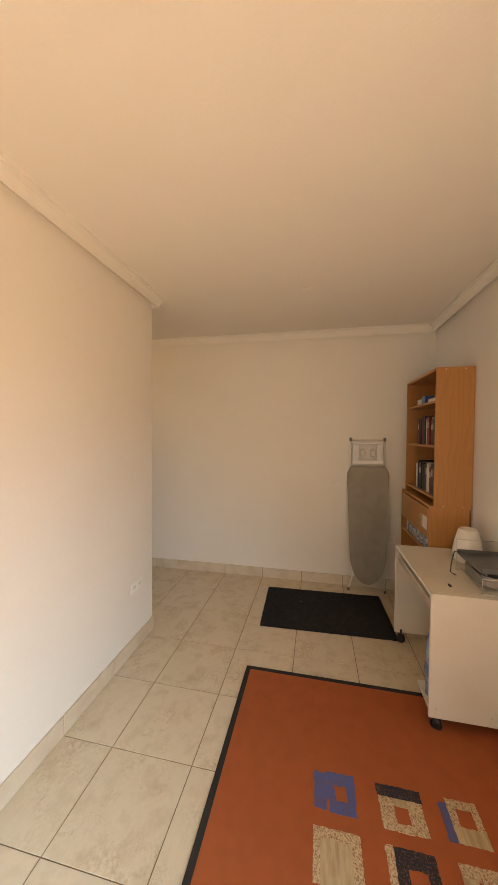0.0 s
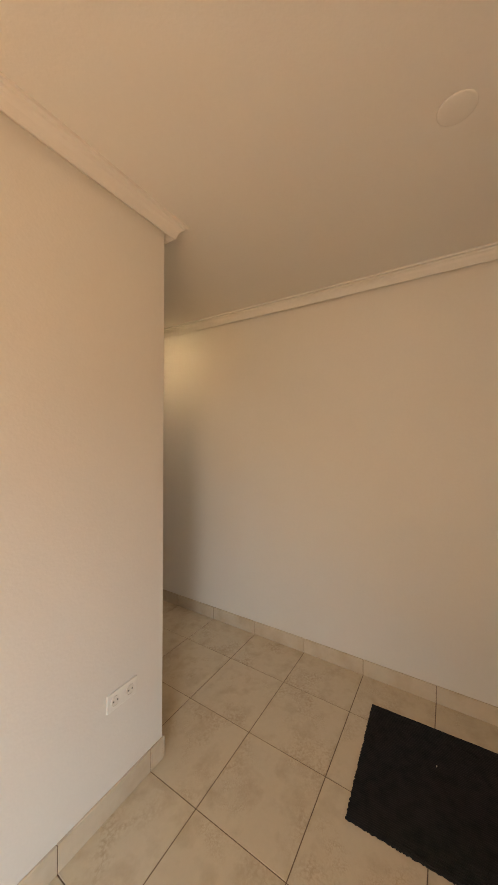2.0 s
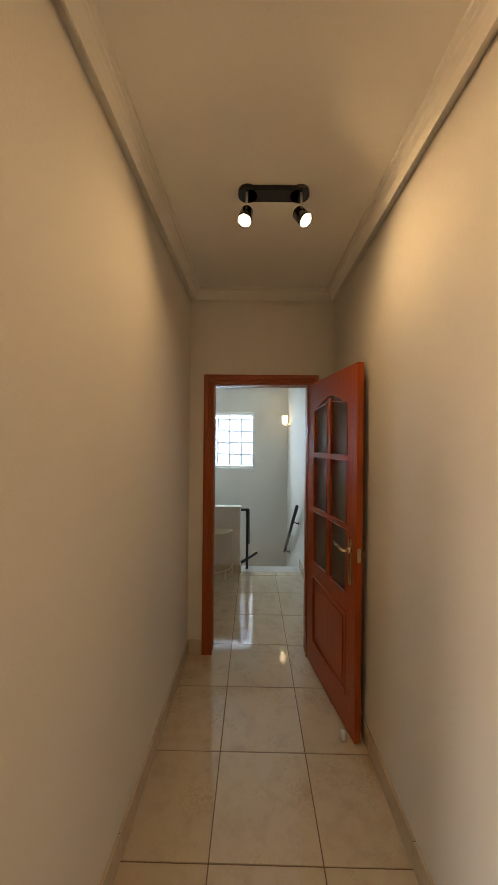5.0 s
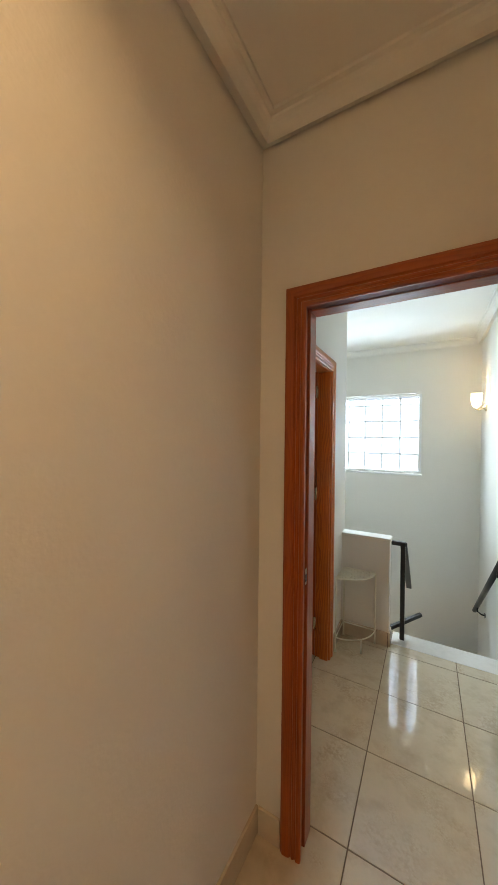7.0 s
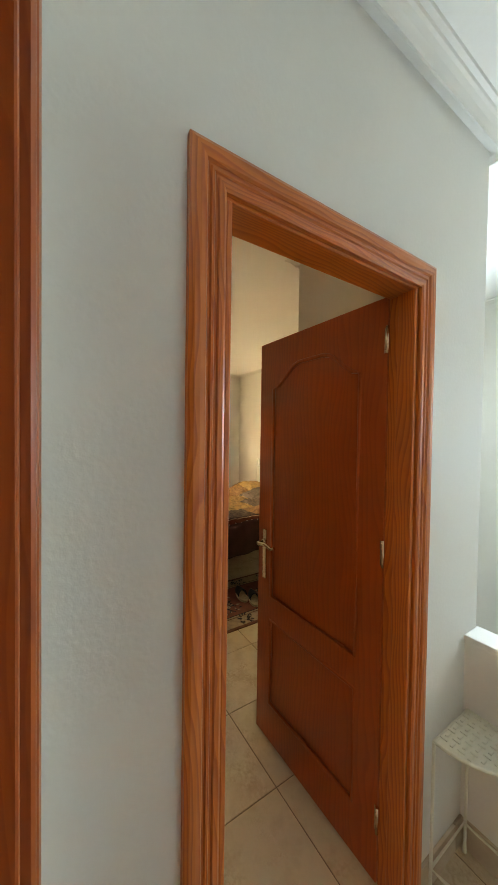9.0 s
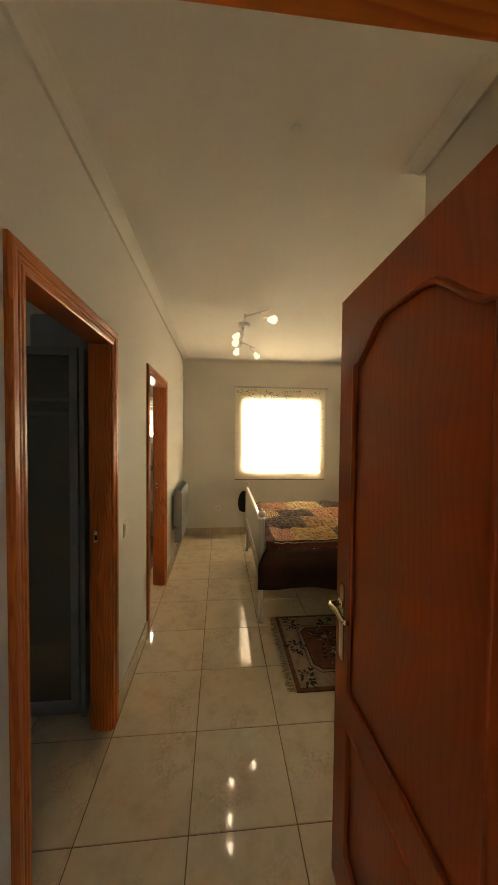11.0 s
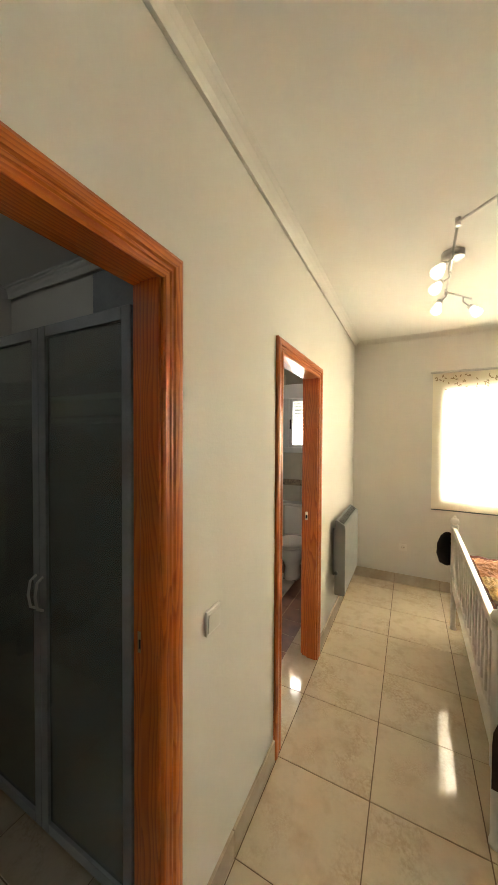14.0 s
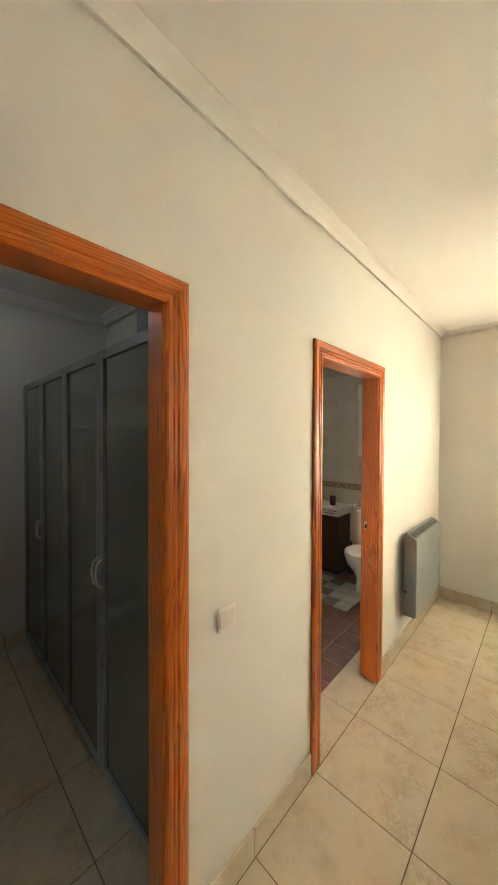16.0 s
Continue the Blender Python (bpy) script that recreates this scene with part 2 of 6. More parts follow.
STEEL = mat("brushed_steel", (0.62, 0.61, 0.58), 0.3, 1.0, var=0.04, scale=30)
BLACK = mat("black_paint", (0.012, 0.012, 0.013), 0.35, var=0.05)
BLACK_GLOSS = mat("black_gloss", (0.015, 0.014, 0.014), 0.15, var=0.05)
FROST = glassy("frosted_glass", (0.80, 0.82, 0.78), 0.35)
CLEAR = glassy("clear_glass", (0.95, 0.97, 0.96), 0.02)
BLOCK = cloth("glass_block", (0.47, 0.48, 0.52), (0.56, 0.55, 0.58), 0.7, 12)
PLASTIC = mat("white_plastic", (0.74, 0.71, 0.64), 0.35, var=0.02)
SMOKE = glassy("smoked_glass_panel", (0.40, 0.43, 0.37), 0.06, trans=0.72)
GREYFRAME = mat("grey_frame", (0.25, 0.255, 0.25), 0.35, var=0.08)
PLATE = mat("cream_plate", (0.80, 0.78, 0.72), 0.3, var=0.02)
LAMP_WARM = emits("lit_bulb_face", (1.0, 0.86, 0.58), 14)
LAMP_WHITE = emits("lit_lamp_cup", (1.0, 0.95, 0.85), 0.45)


# ---- building helpers ----
def box(bm, x0, x1, y0, y1, z0, z1, bevel=0.0, seg=1, m=None):
    r = bmesh.ops.create_cube(bm, size=1)
    vs = r["verts"]
    bmesh.ops.transform(bm, matrix=Matrix.Translation(((x0 + x1) / 2, (y0 + y1) / 2, (z0 + z1) / 2)) @ Matrix.Diagonal((abs(x1 - x0), abs(y1 - y0), abs(z1 - z0), 1)), verts=vs)
    if bevel:
        es = list({e for v in vs for e in v.link_edges})
        r = bmesh.ops.bevel(bm, geom=es, offset=bevel, segments=seg, profile=0.5, affect="EDGES")
        vs = list({v for f in r["faces"] for v in f.verts} | {v for v in vs if v.is_valid})
    if m is not None:
        bmesh.ops.transform(bm, matrix=m, verts=[v for v in vs if v.is_valid])
    return vs


def tube(bm, pts, r, seg=10, closed=False, caps=True):
    """A round bar along points; r may be one radius or one for each point."""
    pts = [Vector(p) for p in pts]
    n = len(pts)
    rs = r if isinstance(r, (list, tuple)) else [r] * n
    rings, up = [], None
    for i, p in enumerate(pts):
        a = pts[i - 1] if (i or closed) else p
        b = pts[(i + 1) % n] if (i < n - 1 or closed) else p
        d = (b - a).normalized()
        if up is None:
            up = d.orthogonal().normalized()
        up = (up - d * up.dot(d)).normalized()
        side = d.cross(up)
        rings.append([bm.verts.new(p + (up * math.cos(t) + side * math.sin(t)) * rs[i]) for t in (2 * math.pi * k / seg for k in range(seg))])
    for i in range(n if closed else n - 1):
        A, B = rings[i], rings[(i + 1) % n]
        for k in range(seg):
            bm.faces.new((A[k], A[(k + 1) % seg], B[(k + 1) % seg], B[k])).smooth = True
    if caps and not closed:
        bm.faces.new(rings[0][::-1]), bm.faces.new(rings[-1])
    return [v for ring in rings for v in ring]


def lathe(bm, profile, seg=24, m=None, cap=True):
    """A turned body about z from (radius, height) pairs."""
    rings = []
    for r, z in profile:
        rings.append([bm.verts.new((r * math.cos(2 * math.pi * k / seg), r * math.sin(2 * math.pi * k / seg), z)) for k in range(seg)])
    for A, B in zip(rings, rings[1:]):
        for k in range(seg):
            bm.faces.new((A[k], A[(k + 1) % seg], B[(k + 1) % seg], B[k])).smooth = True
    if cap:
        bm.faces.new(rings[0][::-1]), bm.faces.new(rings[-1])
    vs = [v for ring in rings for v in ring]
    if m is not None:
        bmesh.ops.transform(bm, matrix=m, verts=vs)
    return vs


def slab(bm, outline, d0, d1, m=None):
    """A plate with the outline (u, w) in the xz plane, from y = d0 to d1."""
    A = [bm.verts.new((u, d0, w)) for u, w in outline]
    B = [bm.verts.new((u, d1, w)) for u, w in outline]
    n = len(A)
    bm.faces.new(A), bm.faces.new(B[::-1])
    for k in range(n):
        bm.faces.new((A[k], B[k], B[(k + 1) % n], A[(k + 1) % n]))
    if m is not None:
        bmesh.ops.transform(bm, matrix=m, verts=A + B)
    return A + B


def mesh_of(bm, name, material):
    bmesh.ops.recalc_face_normals(bm, faces=bm.faces)
    me = bpy.data.meshes.new(name)
    bm.to_mesh(me)
    bm.free()
    for k in (material if isinstance(material, (list, tuple)) else [material]):
        me.materials.append(k)
    return me


def thing(name, at, label, category, group="", kind=""):
    ob = new(name)
    ob.empty_display_size = 0.05
    ob.location = at
    return tagged(ob, label, category, group, kind)


def base_of(ob):
    m = Matrix.Identity(4)
    while ob is not None:
        m = ob.matrix_basis if ob.parent is None else m
        ob = ob.parent
    return m


def part(name, bm, material, parent, label=""):
    """A bmesh in world places as one mesh under a thing or under a part."""
    ob = new(name, mesh_of(bm, name, material))
    ob.parent = parent
    if parent.parent is None:
        ob.matrix_parent_inverse = parent.matrix_basis.inverted()
    return tagged(ob, label)


def whole(name, bm, material, label, category, group="", kind=""):
    return tagged(new(name, mesh_of(bm, name, material)), label, category, group, kind)


def B():
    return bmesh.new()


def boxed(*boxes):
    bm = bmesh.new()
    for b in boxes:
        box(bm, *b)
    return bm


# ---- the shell ----
TOP = 2.68


def wall(name, label, *boxes):
    return whole(name, boxed(*boxes), PAINT, label, "wall", kind="structure")


def pierced_x(x0, x1, y0, y1, z0, z1, holes):
    """Boxes of a wall along x with holes (xa, xb, za, zb) in order."""
    out, x = [], x0
    for a, b, za, zb in holes:
        out.append((x, a, y0, y1, z0, z1))
        if za > z0:
            out.append((a, b, y0, y1, z0, za))
        out.append((a, b, y0, y1, zb, z1))
        x = b
    return out + [(x, x1, y0, y1, z0, z1)]


def pierced_y(x0, x1, y0, y1, z0, z1, holes):
    return [(c, d, a, b, e, f) for a, b, c, d, e, f in pierced_x(y0, y1, x0, x1, z0, z1, holes)]


def out_of_square(ob):
    """The corridor's west wall runs 28 mm off true from its north end to the office corner."""
    for v in ob.data.vertices:
        v.co.x -= 0.013 * (2.105 - v.co.y)


wall("wall_office_north", "cream painted plaster wall of the office", (-4.3, -0.15815, -0.06, 0.04, 0, TOP))
out_of_square(wall("wall_corridor_west", "cream painted corridor wall", (-0.13, -0.03, -0.06, 2.105, 0, TOP)))
def closing_in(ob):
    """The long east wall comes in by 34 mm along the corridor."""
    for v in ob.data.vertices:
        v.co.x -= 0.014 * max(0.0, v.co.y + 0.356)


closing_in(wall("wall_east", "long cream painted wall of office and corridor", (1.08, 1.2, -2.5, -0.356, 0, TOP), (1.08, 1.2, -0.356, 2.105, 0, TOP)))
wall("wall_office_south", "cream painted wall behind the bookcase with a balcony opening", *pierced_x(-4.3, 1.2, -2.6, -2.5, 0, TOP, [(-4.2, -3.1, 0.0, 2.1)]))
# out of view; its opening is added for the west fill lamp
wall("wall_office_west", "unseen cream painted wall with an added opening for fill light", *pierced_y(-4.42, -4.3, -2.6, 0.04, 0, TOP, [(-1.7, -0.7, 0.95, 2.05)]))
wall("wall_partition", "cream wall pierced by three doorways", *pierced_x(-4.63, 1.2, 2.105, 2.21, 0, TOP, [(-3.065, -2.31, 0, 2.02), (-1.494, -0.73, 0, 2.02), (0.13, 0.87, 0, 2.02)]))
wall("wall_landing_west", "white painted landing wall with a doorway", *pierced_y(-0.145, -0.05, 2.21, 3.66, 0, TOP, [(2.498, 3.223, 0, 2.02)]))
wall("wall_passage_north", "cream painted wall beside the bedroom door", (-1.04, -0.145, 3.58, 3.66, 0, TOP))
wall("wall_stairwell_west", "white painted stairwell wall", (-1.04, -0.96, 3.66, 5.3, -1.6, TOP))
wall("wall_bedroom_north", "cream painted bedroom wall behind the bed", (-4.63, -1.04, 5.3, 5.4, 0, TOP))
wall("wall_west", "cream painted outer wall with two windows", *pierced_y(-4.78, -4.63, 0.04, 5.4, 0, TOP, [(1.4, 1.84, 1.42, 2.2), (3.12, 4.27, 0.98, 2.04)]))
wall("wall_stairwell_north", "white painted stairwell wall with a glass block window", *pierced_x(-1.04, 1.2, 5.35, 5.5, -1.6, TOP, [(-0.54, 0.47, 1.13, 2.11)]))
wall("wall_landing_east", "white painted wall of landing and stairs", (1.05, 1.2, 2.21, 5.35, -1.6, TOP))
wall("wall_dressing_east", "plain wall of the dressing room", (-0.5, -0.42, 0.04, 2.105, 0, TOP))
wall("wall_dressing_west", "plain wall behind the wardrobe", (-2.28, -2.2, 0.04, 2.105, 0, TOP))
wall("wall_bath_south", "plain wall closing the bathroom", (-4.63, -2.28, 0.0, 0.04, 0, TOP))
whole("ceiling", boxed((-4.8, 1.2, -2.6, 5.5, TOP, TOP + 0.15)), CEIL, "cream painted plaster ceiling with fine texture", "ceiling", kind="structure")


TOPB = 2.655
whole("ceiling_bedroom", boxed((-4.63, -0.145, 2.21, 3.58, TOPB, TOP - 0.001), (-4.63, -1.04, 3.58, 5.3, TOPB, TOP - 0.001)), CEIL, "cream painted bedroom ceiling with fine texture", "ceiling", kind="structure")


def inset(poly, d):
    out, n = [], len(poly)
    for i in range(n):
        p, a, b = Vector(poly[i]), Vector(poly[i - 1]), Vector(poly[(i + 1) % n])
        u, v = (p - a).normalized(), (b - p).normalized()
        nu, nv = Vector((-u.y, u.x)), Vector((-v.y, v.x))
        out.append(p + (nu + nv) * (d / (1 + nu.dot(nv))))
    return out


def cornice(name, poly, label, plain=False):
    # (out from the wall, down from the ceiling); the underside is hollowed behind a lip
    prof = [(0.0, 0.046), (0.022, 0.050), (0.030, 0.058), (0.034, 0.072), (0.040, 0.073), (0.042, 0.062), (0.050, 0.040), (0.060, 0.026), (0.068, 0.021),
            (0.071, 0.013), (0.085, 0.011), (0.087, -0.003), (0.0, -0.003)]
    if plain:
        prof = [(0.0, 0.036), (0.012, 0.039), (0.016, 0.045), (0.019, 0.045), (0.022, 0.038), (0.034, 0.022), (0.050, 0.009), (0.068, 0.001), (0.070, -0.003), (0.0, -0.003)]
    top = TOPB if plain else TOP
    prof = [(d, top - z) for d, z in prof]
    bm = B()
    rings = [[bm.verts.new((q.x, q.y, z)) for q in inset(poly, d)] for d, z in prof]
    n = len(poly)
    for A, C in zip(rings, rings[1:] + rings[:1]):
        for k in range(n):
            bm.faces.new((A[k], A[(k + 1) % n], C[(k + 1) % n], C[k]))
    return whole(name, bm, PAINT if plain else PLASTER, label, "cornice", kind="structure")


OFFICE = [(-4.3, -2.5), (1.08, -2.5), (1.08, -0.356), (1.0455, 2.105), (-0.03, 2.105), (-0.058, -0.06), (-4.3, -0.06)]
BEDROOM = [(-4.63, 2.21), (-0.145, 2.21), (-0.145, 3.58), (-1.04, 3.58), (-1.04, 5.3), (-4.63, 5.3)]
LANDING = [(-0.05, 2.21), (1.05, 2.21), (1.05, 5.35), (-0.96, 5.35), (-0.96, 3.66), (-0.05, 3.66)]
DRESSING = [(-2.2, 0.04), (-0.5, 0.04), (-0.5, 2.105), (-2.2, 2.105)]
cornice("trim_office", OFFICE, "cream plaster cornice of office and corridor")
cornice("trim_bedroom", BEDROOM, "plain cream plaster cove of the bedroom", True)
cornice("trim_landing", LANDING, "white plaster cornice of the landing")
cornice("trim_dressing", DRESSING, "plaster cornice of the dressing room")


# ---- door frames and leaves ----
def door_frame(name, m, w, h, t, label, across, upright=None, leaf_far=True, proud=0.012):
    """Lining and mouldings of a doorway. Local: x over the width from 0 to w, y into the wall from 0 to t, z up.
    The leaf shuts into a rebate on the far or the near face; the rest of the lining stands proud of it."""
    d = thing(name, m.translation, label, "door", kind="structure")
    upright = upright or WOOD_Z
    lin, rebate = 0.02, 0.040
    back = proud - 0.012
    for nm, b in (("jamb", (-lin, back, 0.002, t - 0.002, 0, h)), ("jamb", (w - back, w + lin, 0.002, t - 0.002, 0, h)), ("head_jamb", (-lin, w + lin, 0.002, t - 0.002, h - back, h + lin - 0.001))):
        bm = B()
        box(bm, *b, bevel=0.002, m=m)
        part(nm, bm, across if nm == "head_jamb" else upright, d)
    ya, yb = (-0.002, t - rebate) if leaf_far else (rebate, t + 0.002)
    for nm, b in (("stop", (back - 0.002, proud, ya, yb, 0, h - back)), ("stop", (w - proud, w - back + 0.002, ya, yb, 0, h - back)), ("head_stop", (proud, w - proud, ya, yb, h - min(proud, 0.004), h + 0.002))):
        bm = B()
        box(bm, *b, bevel=0.003, seg=2, m=m)
        part(nm, bm, across if nm == "head_stop" else upright, d)
    # (distance out from the opening, how far proud of the wall)
    prof = [(-0.004, 0.0), (-0.004, 0.010), (0.002, 0.014), (0.012, 0.014), (0.015, 0.010), (0.020, 0.010), (0.023, 0.014), (0.028, 0.014), (0.031, 0.010),
            (0.035, 0.010), (0.039, 0.016), (0.050, 0.018), (0.062, 0.018), (0.068, 0.015), (0.072, 0.013), (0.072, 0.0)]
    for face, sign in ((0.0, -1), (t, 1)):
        for nm, k in (("architrave", 0), ("architrave", 1), ("head_architrave", 2)):
            bm = B()
            rings = []
            for o, q in prof:
                o += 0.024 if sign > 0 else 0.0
                y = face + sign * q
                if k == 0:
                    e = ((-o, y, 0), (-o, y, h + o))
                elif k == 1:
                    e = ((w + o, y, 0), (w + o, y, h + o))
                else:
                    e = ((-o, y, h + o), (w + o, y, h + o))
                rings.append([bm.verts.new(m @ Vector(c)) for c in e])
            for a, c in zip(rings, rings[1:] + rings[:1]):
                bm.faces.new((a[0], a[1], c[1], c[0]))
            bm.faces.new([r[0] for r in rings]), bm.faces.new([r[1] for r in rings][::-1])
            part(nm, bm, across if k == 2 else upright, d)
    return d


def strike(d, m, label="nickel strike plate"):
    bm = B()
    box(bm, -0.001, 0.0015, -0.011, 0.011, -0.03, 0.03, bevel=0.0006, m=m)
    s = part("strike_plate", bm, BRASS, d, label)
    # raised black plate stands in for the shade inside the latch hole
    bm = B()
    box(bm, 0.0012, 0.0022, -0.006, 0.006, -0.018, 0.008, m=m)
    part("latch_hole_shade", bm, BLACK, s)


def arch_top(x0, x1, z0, z1, rise, n=14):
    """An upright outline whose top edge swells up in the middle, with small shoulders."""
    pts = [(x0, z0), (x1, z0), (x1, z1 - rise)]
    for k in range(1, n):
        u = k / n
        s = 0.5 - 0.5 * math.cos(min(1, min(u, 1 - u) / 0.36) * math.pi)
        pts.append((x1 + (x0 - x1) * u, z1 - rise + rise * s))
    return pts + [(x0, z1 - rise)]


def beads(bm, outline, r, ys, m):
    for y in ys:
        vs = tube(bm, [(u, y, w) for u, w in outline], r, 6, closed=True)
        bmesh.ops.transform(bm, matrix=m, verts=vs)


def lever(leaf, m, w, side_y, face):
    """A lever handle on a long back plate, on one face of a leaf."""
    x = w - 0.055
    bm = B()
    vs = box(bm, x - 0.016, x + 0.016, min(side_y, side_y + face * 0.006), max(side_y, side_y + face * 0.006), 0.815, 1.065, bevel=0.0055, seg=2)
    bmesh.ops.transform(bm, matrix=m, verts=[v for v in bm.verts])
    h = part("back_plate", bm, BRASS, leaf, "nickel back plate")
    bm = B()
    y = side_y + face * 0.045
    vs = tube(bm, [(x, side_y, 1.0), (x, y, 1.0), (x - 0.02, y + face * 0.004, 1.003), (x - 0.06, y, 1.010), (x - 0.10, y - face * 0.004, 0.998), (x - 0.122, y - face * 0.008, 1.008)],
              [0.010, 0.010, 0.0105, 0.009, 0.0075, 0.007], 12)
    vs += lathe(bm, [(0.017, 0.0), (0.017, 0.006), (0.012, 0.012)], 16, pose(x, side_y + face * 0.006, 1.0, 90 if face < 0 else -90, 0, 0))
    bmesh.ops.transform(bm, matrix=m, verts=vs)
    part("lever_handle", bm, BRASS, leaf, "curved nickel lever handle")


def hinges(leaf, m, t):
    for z in (0.24, 1.15, 1.86):
        bm = B()
        vs = tube(bm, [(-0.004, t + 0.006, z - 0.045), (-0.004, t + 0.006, z + 0.045)], 0.006, 10)
        vs += box(bm, 0.0, 0.009, t - 0.0005, t + 0.0022, z - 0.042, z + 0.042)
        bmesh.ops.transform(bm, matrix=m, verts=list(bm.verts))
        part("hinge", bm, BRASS, leaf, "nickel hinge")


def leaf_frame(d, m, w, h, t, opening_lists, label):
    """A door leaf as one plate with cut-outs: strips of stile and rail round the openings."""
    bm = B()
    for o in opening_lists:
        slab(bm, o, 0, t)
    bmesh.ops.transform(bm, matrix=m, verts=list(bm.verts))
    return part("door_leaf", bm, LEAF, d, label)


def leaf_glazed(d, m, w=0.70, h=1.995, t=0.035):
    z0 = 0.012
    sx, mid = 0.105, w / 2
    rows = [(0.745, 1.095), (1.125, 1.475), (1.505, 1.85)]
    cols = [(sx, mid - 0.022), (mid + 0.022, w - sx)]
    solid = [[(0, z0), (sx, z0), (sx, h), (0, h)], [(w - sx, z0), (w, z0), (w, h), (w - sx, h)],
             [(sx, z0), (w - sx, z0), (w - sx, 0.19), (sx, 0.19)], [(sx, 0.64), (w - sx, 0.64), (w - sx, 0.745), (sx, 0.745)],
             [(mid - 0.022, 0.745), (mid + 0.022, 0.745), (mid + 0.022, 1.85), (mid - 0.022, 1.85)], [(sx, 1.90), (w - sx, 1.90), (w - sx, h), (sx, h)]]
    for a, b in ((1.095, 1.125), (1.475, 1.505)):
        for c in cols:
            solid.append([(c[0], a), (c[1], a), (c[1], b), (c[0], b)])
    # top rail with a swelling lower edge, highest in the middle of the door
    n = 16
    edge = [(sx + (w - 2 * sx) * k / n, 1.80 + 0.07 * math.sin(math.pi * k / n) ** 1.5) for k in range(n + 1)]
    for (a, za), (b, zb) in zip(edge, edge[1:]):
        solid.append([(a, za), (b, zb), (b, 1.90), (a, 1.90)])
    leaf = leaf_frame(d, m, w, h, t, solid, "red-stained door leaf with six glass panes, standing open")
    bm = B()
    slab(bm, [(sx - 0.004, 0.186), (w - sx + 0.004, 0.186), (w - sx + 0.004, 0.644), (sx - 0.004, 0.644)], 0.010, t - 0.010)
    slab(bm, [(sx + 0.05, 0.235), (w - sx - 0.05, 0.235), (w - sx - 0.05, 0.595), (sx + 0.05, 0.595)], 0.004, t - 0.004)
    bmesh.ops.transform(bm, matrix=m, verts=list(bm.verts))
    part("lower_panel", bm, LEAF, leaf)
    bm = B()
    beads(bm, [(sx, 0.19), (w - sx, 0.19), (w - sx, 0.64), (sx, 0.64)], 0.008, (0.004, t - 0.004), m)
    for c in cols:
        for a, b in rows:
            top = b if b < 1.8 else 1.83
            beads(bm, [(c[0], a), (c[1], a), (c[1], top - (0.03 if b > 1.8 and c[1] > mid + 0.1 else 0)), (c[0], top - (0.03 if b > 1.8 and c[0] < mid - 0.1 else 0))], 0.006, (0.003, t - 0.003), m)
    part("beading", bm, LEAF, leaf)
    for c in cols:
        for a, b in rows:
            bm = B()
            slab(bm, [(c[0] - 0.003, a - 0.003), (c[1] + 0.003, a - 0.003), (c[1] + 0.003, b + 0.02), (c[0] - 0.003, b + 0.02)], t / 2 - 0.002, t / 2 + 0.002)
            bmesh.ops.transform(bm, matrix=m, verts=list(bm.verts))
            part("pane", bm, FROST, leaf, "frosted glass pane")
    lever(leaf, m, w, 0, -1), lever(leaf, m, w, t, 1)
    bm = B()
    box(bm, w - 0.0005, w + 0.002, 0.007, t - 0.007, 0.95, 1.025, m=m)
    part("lock_plate", bm, BRASS, leaf, "nickel lock plate")
    hinges(leaf, m, t)
    return leaf


def leaf_panelled(d, m, w=0.675, h=1.995, t=0.035):
    z0, sx = 0.012, 0.105
    up = arch_top(sx, w - sx, 0.74, 1.87, 0.10)
    solid = [[(0, z0), (sx, z0), (sx, h), (0, h)], [(w - sx, z0), (w, z0), (w, h), (w - sx, h)],
             [(sx, z0), (w - sx, z0), (w - sx, 0.2), (sx, 0.2)], [(sx, 0.62), (w - sx, 0.62), (w - sx, 0.74), (sx, 0.74)]]
    edge = sorted(up[2:], key=lambda q: q[0])
    for (a, za), (b, zb) in zip(edge, edge[1:]):
        if b - a > 1e-5:
            solid.append([(a, za), (b, zb), (b, h), (a, h)])
    leaf = leaf_frame(d, m, w, h, t, solid, "red-stained panelled door leaf, standing wide open")
    for nm, o, i in (("upper_panel", [(sx - 0.004, 0.736), (w - sx + 0.004, 0.736), (w - sx + 0.004, 1.88), (sx - 0.004, 1.88)], arch_top(sx + 0.055, w - sx - 0.055, 0.795, 1.815, 0.10)),
                     ("lower_panel", [(sx - 0.004, 0.196), (w - sx + 0.004, 0.196), (w - sx + 0.004, 0.624), (sx - 0.004, 0.624)], [(sx + 0.055, 0.255), (w - sx - 0.055, 0.255), (w - sx - 0.055, 0.565), (sx + 0.055, 0.565)])):
        bm = B()
        slab(bm, o, 0.010, t - 0.010)
        bmesh.ops.transform(bm, matrix=m, verts=list(bm.verts))
        part(nm, bm, LEAF, leaf)
    bm = B()
    beads(bm, up, 0.009, (0.003, t - 0.003), m)
    beads(bm, [(sx, 0.2), (w - sx, 0.2), (w - sx, 0.62), (sx, 0.62)], 0.009, (0.003, t - 0.003), m)
    part("beading", bm, LEAF, leaf)
    lever(leaf, m, w, 0, -1), lever(leaf, m, w, t, 1)
    bm = B()
    box(bm, w - 0.0005, w + 0.002, 0.007, t - 0.007, 0.95, 1.025, m=m)
    part("lock_plate", bm, BRASS, leaf, "nickel lock plate")
    hinges(leaf, m, t)
    return leaf


door_1 = door_frame("door_1", pose(0.15, 2.105, 0), 0.70, 2.0, 0.105, "red-brown wooden doorway with an open glazed door", REDWOOD_X, REDWOOD_Z, False, 0.004)
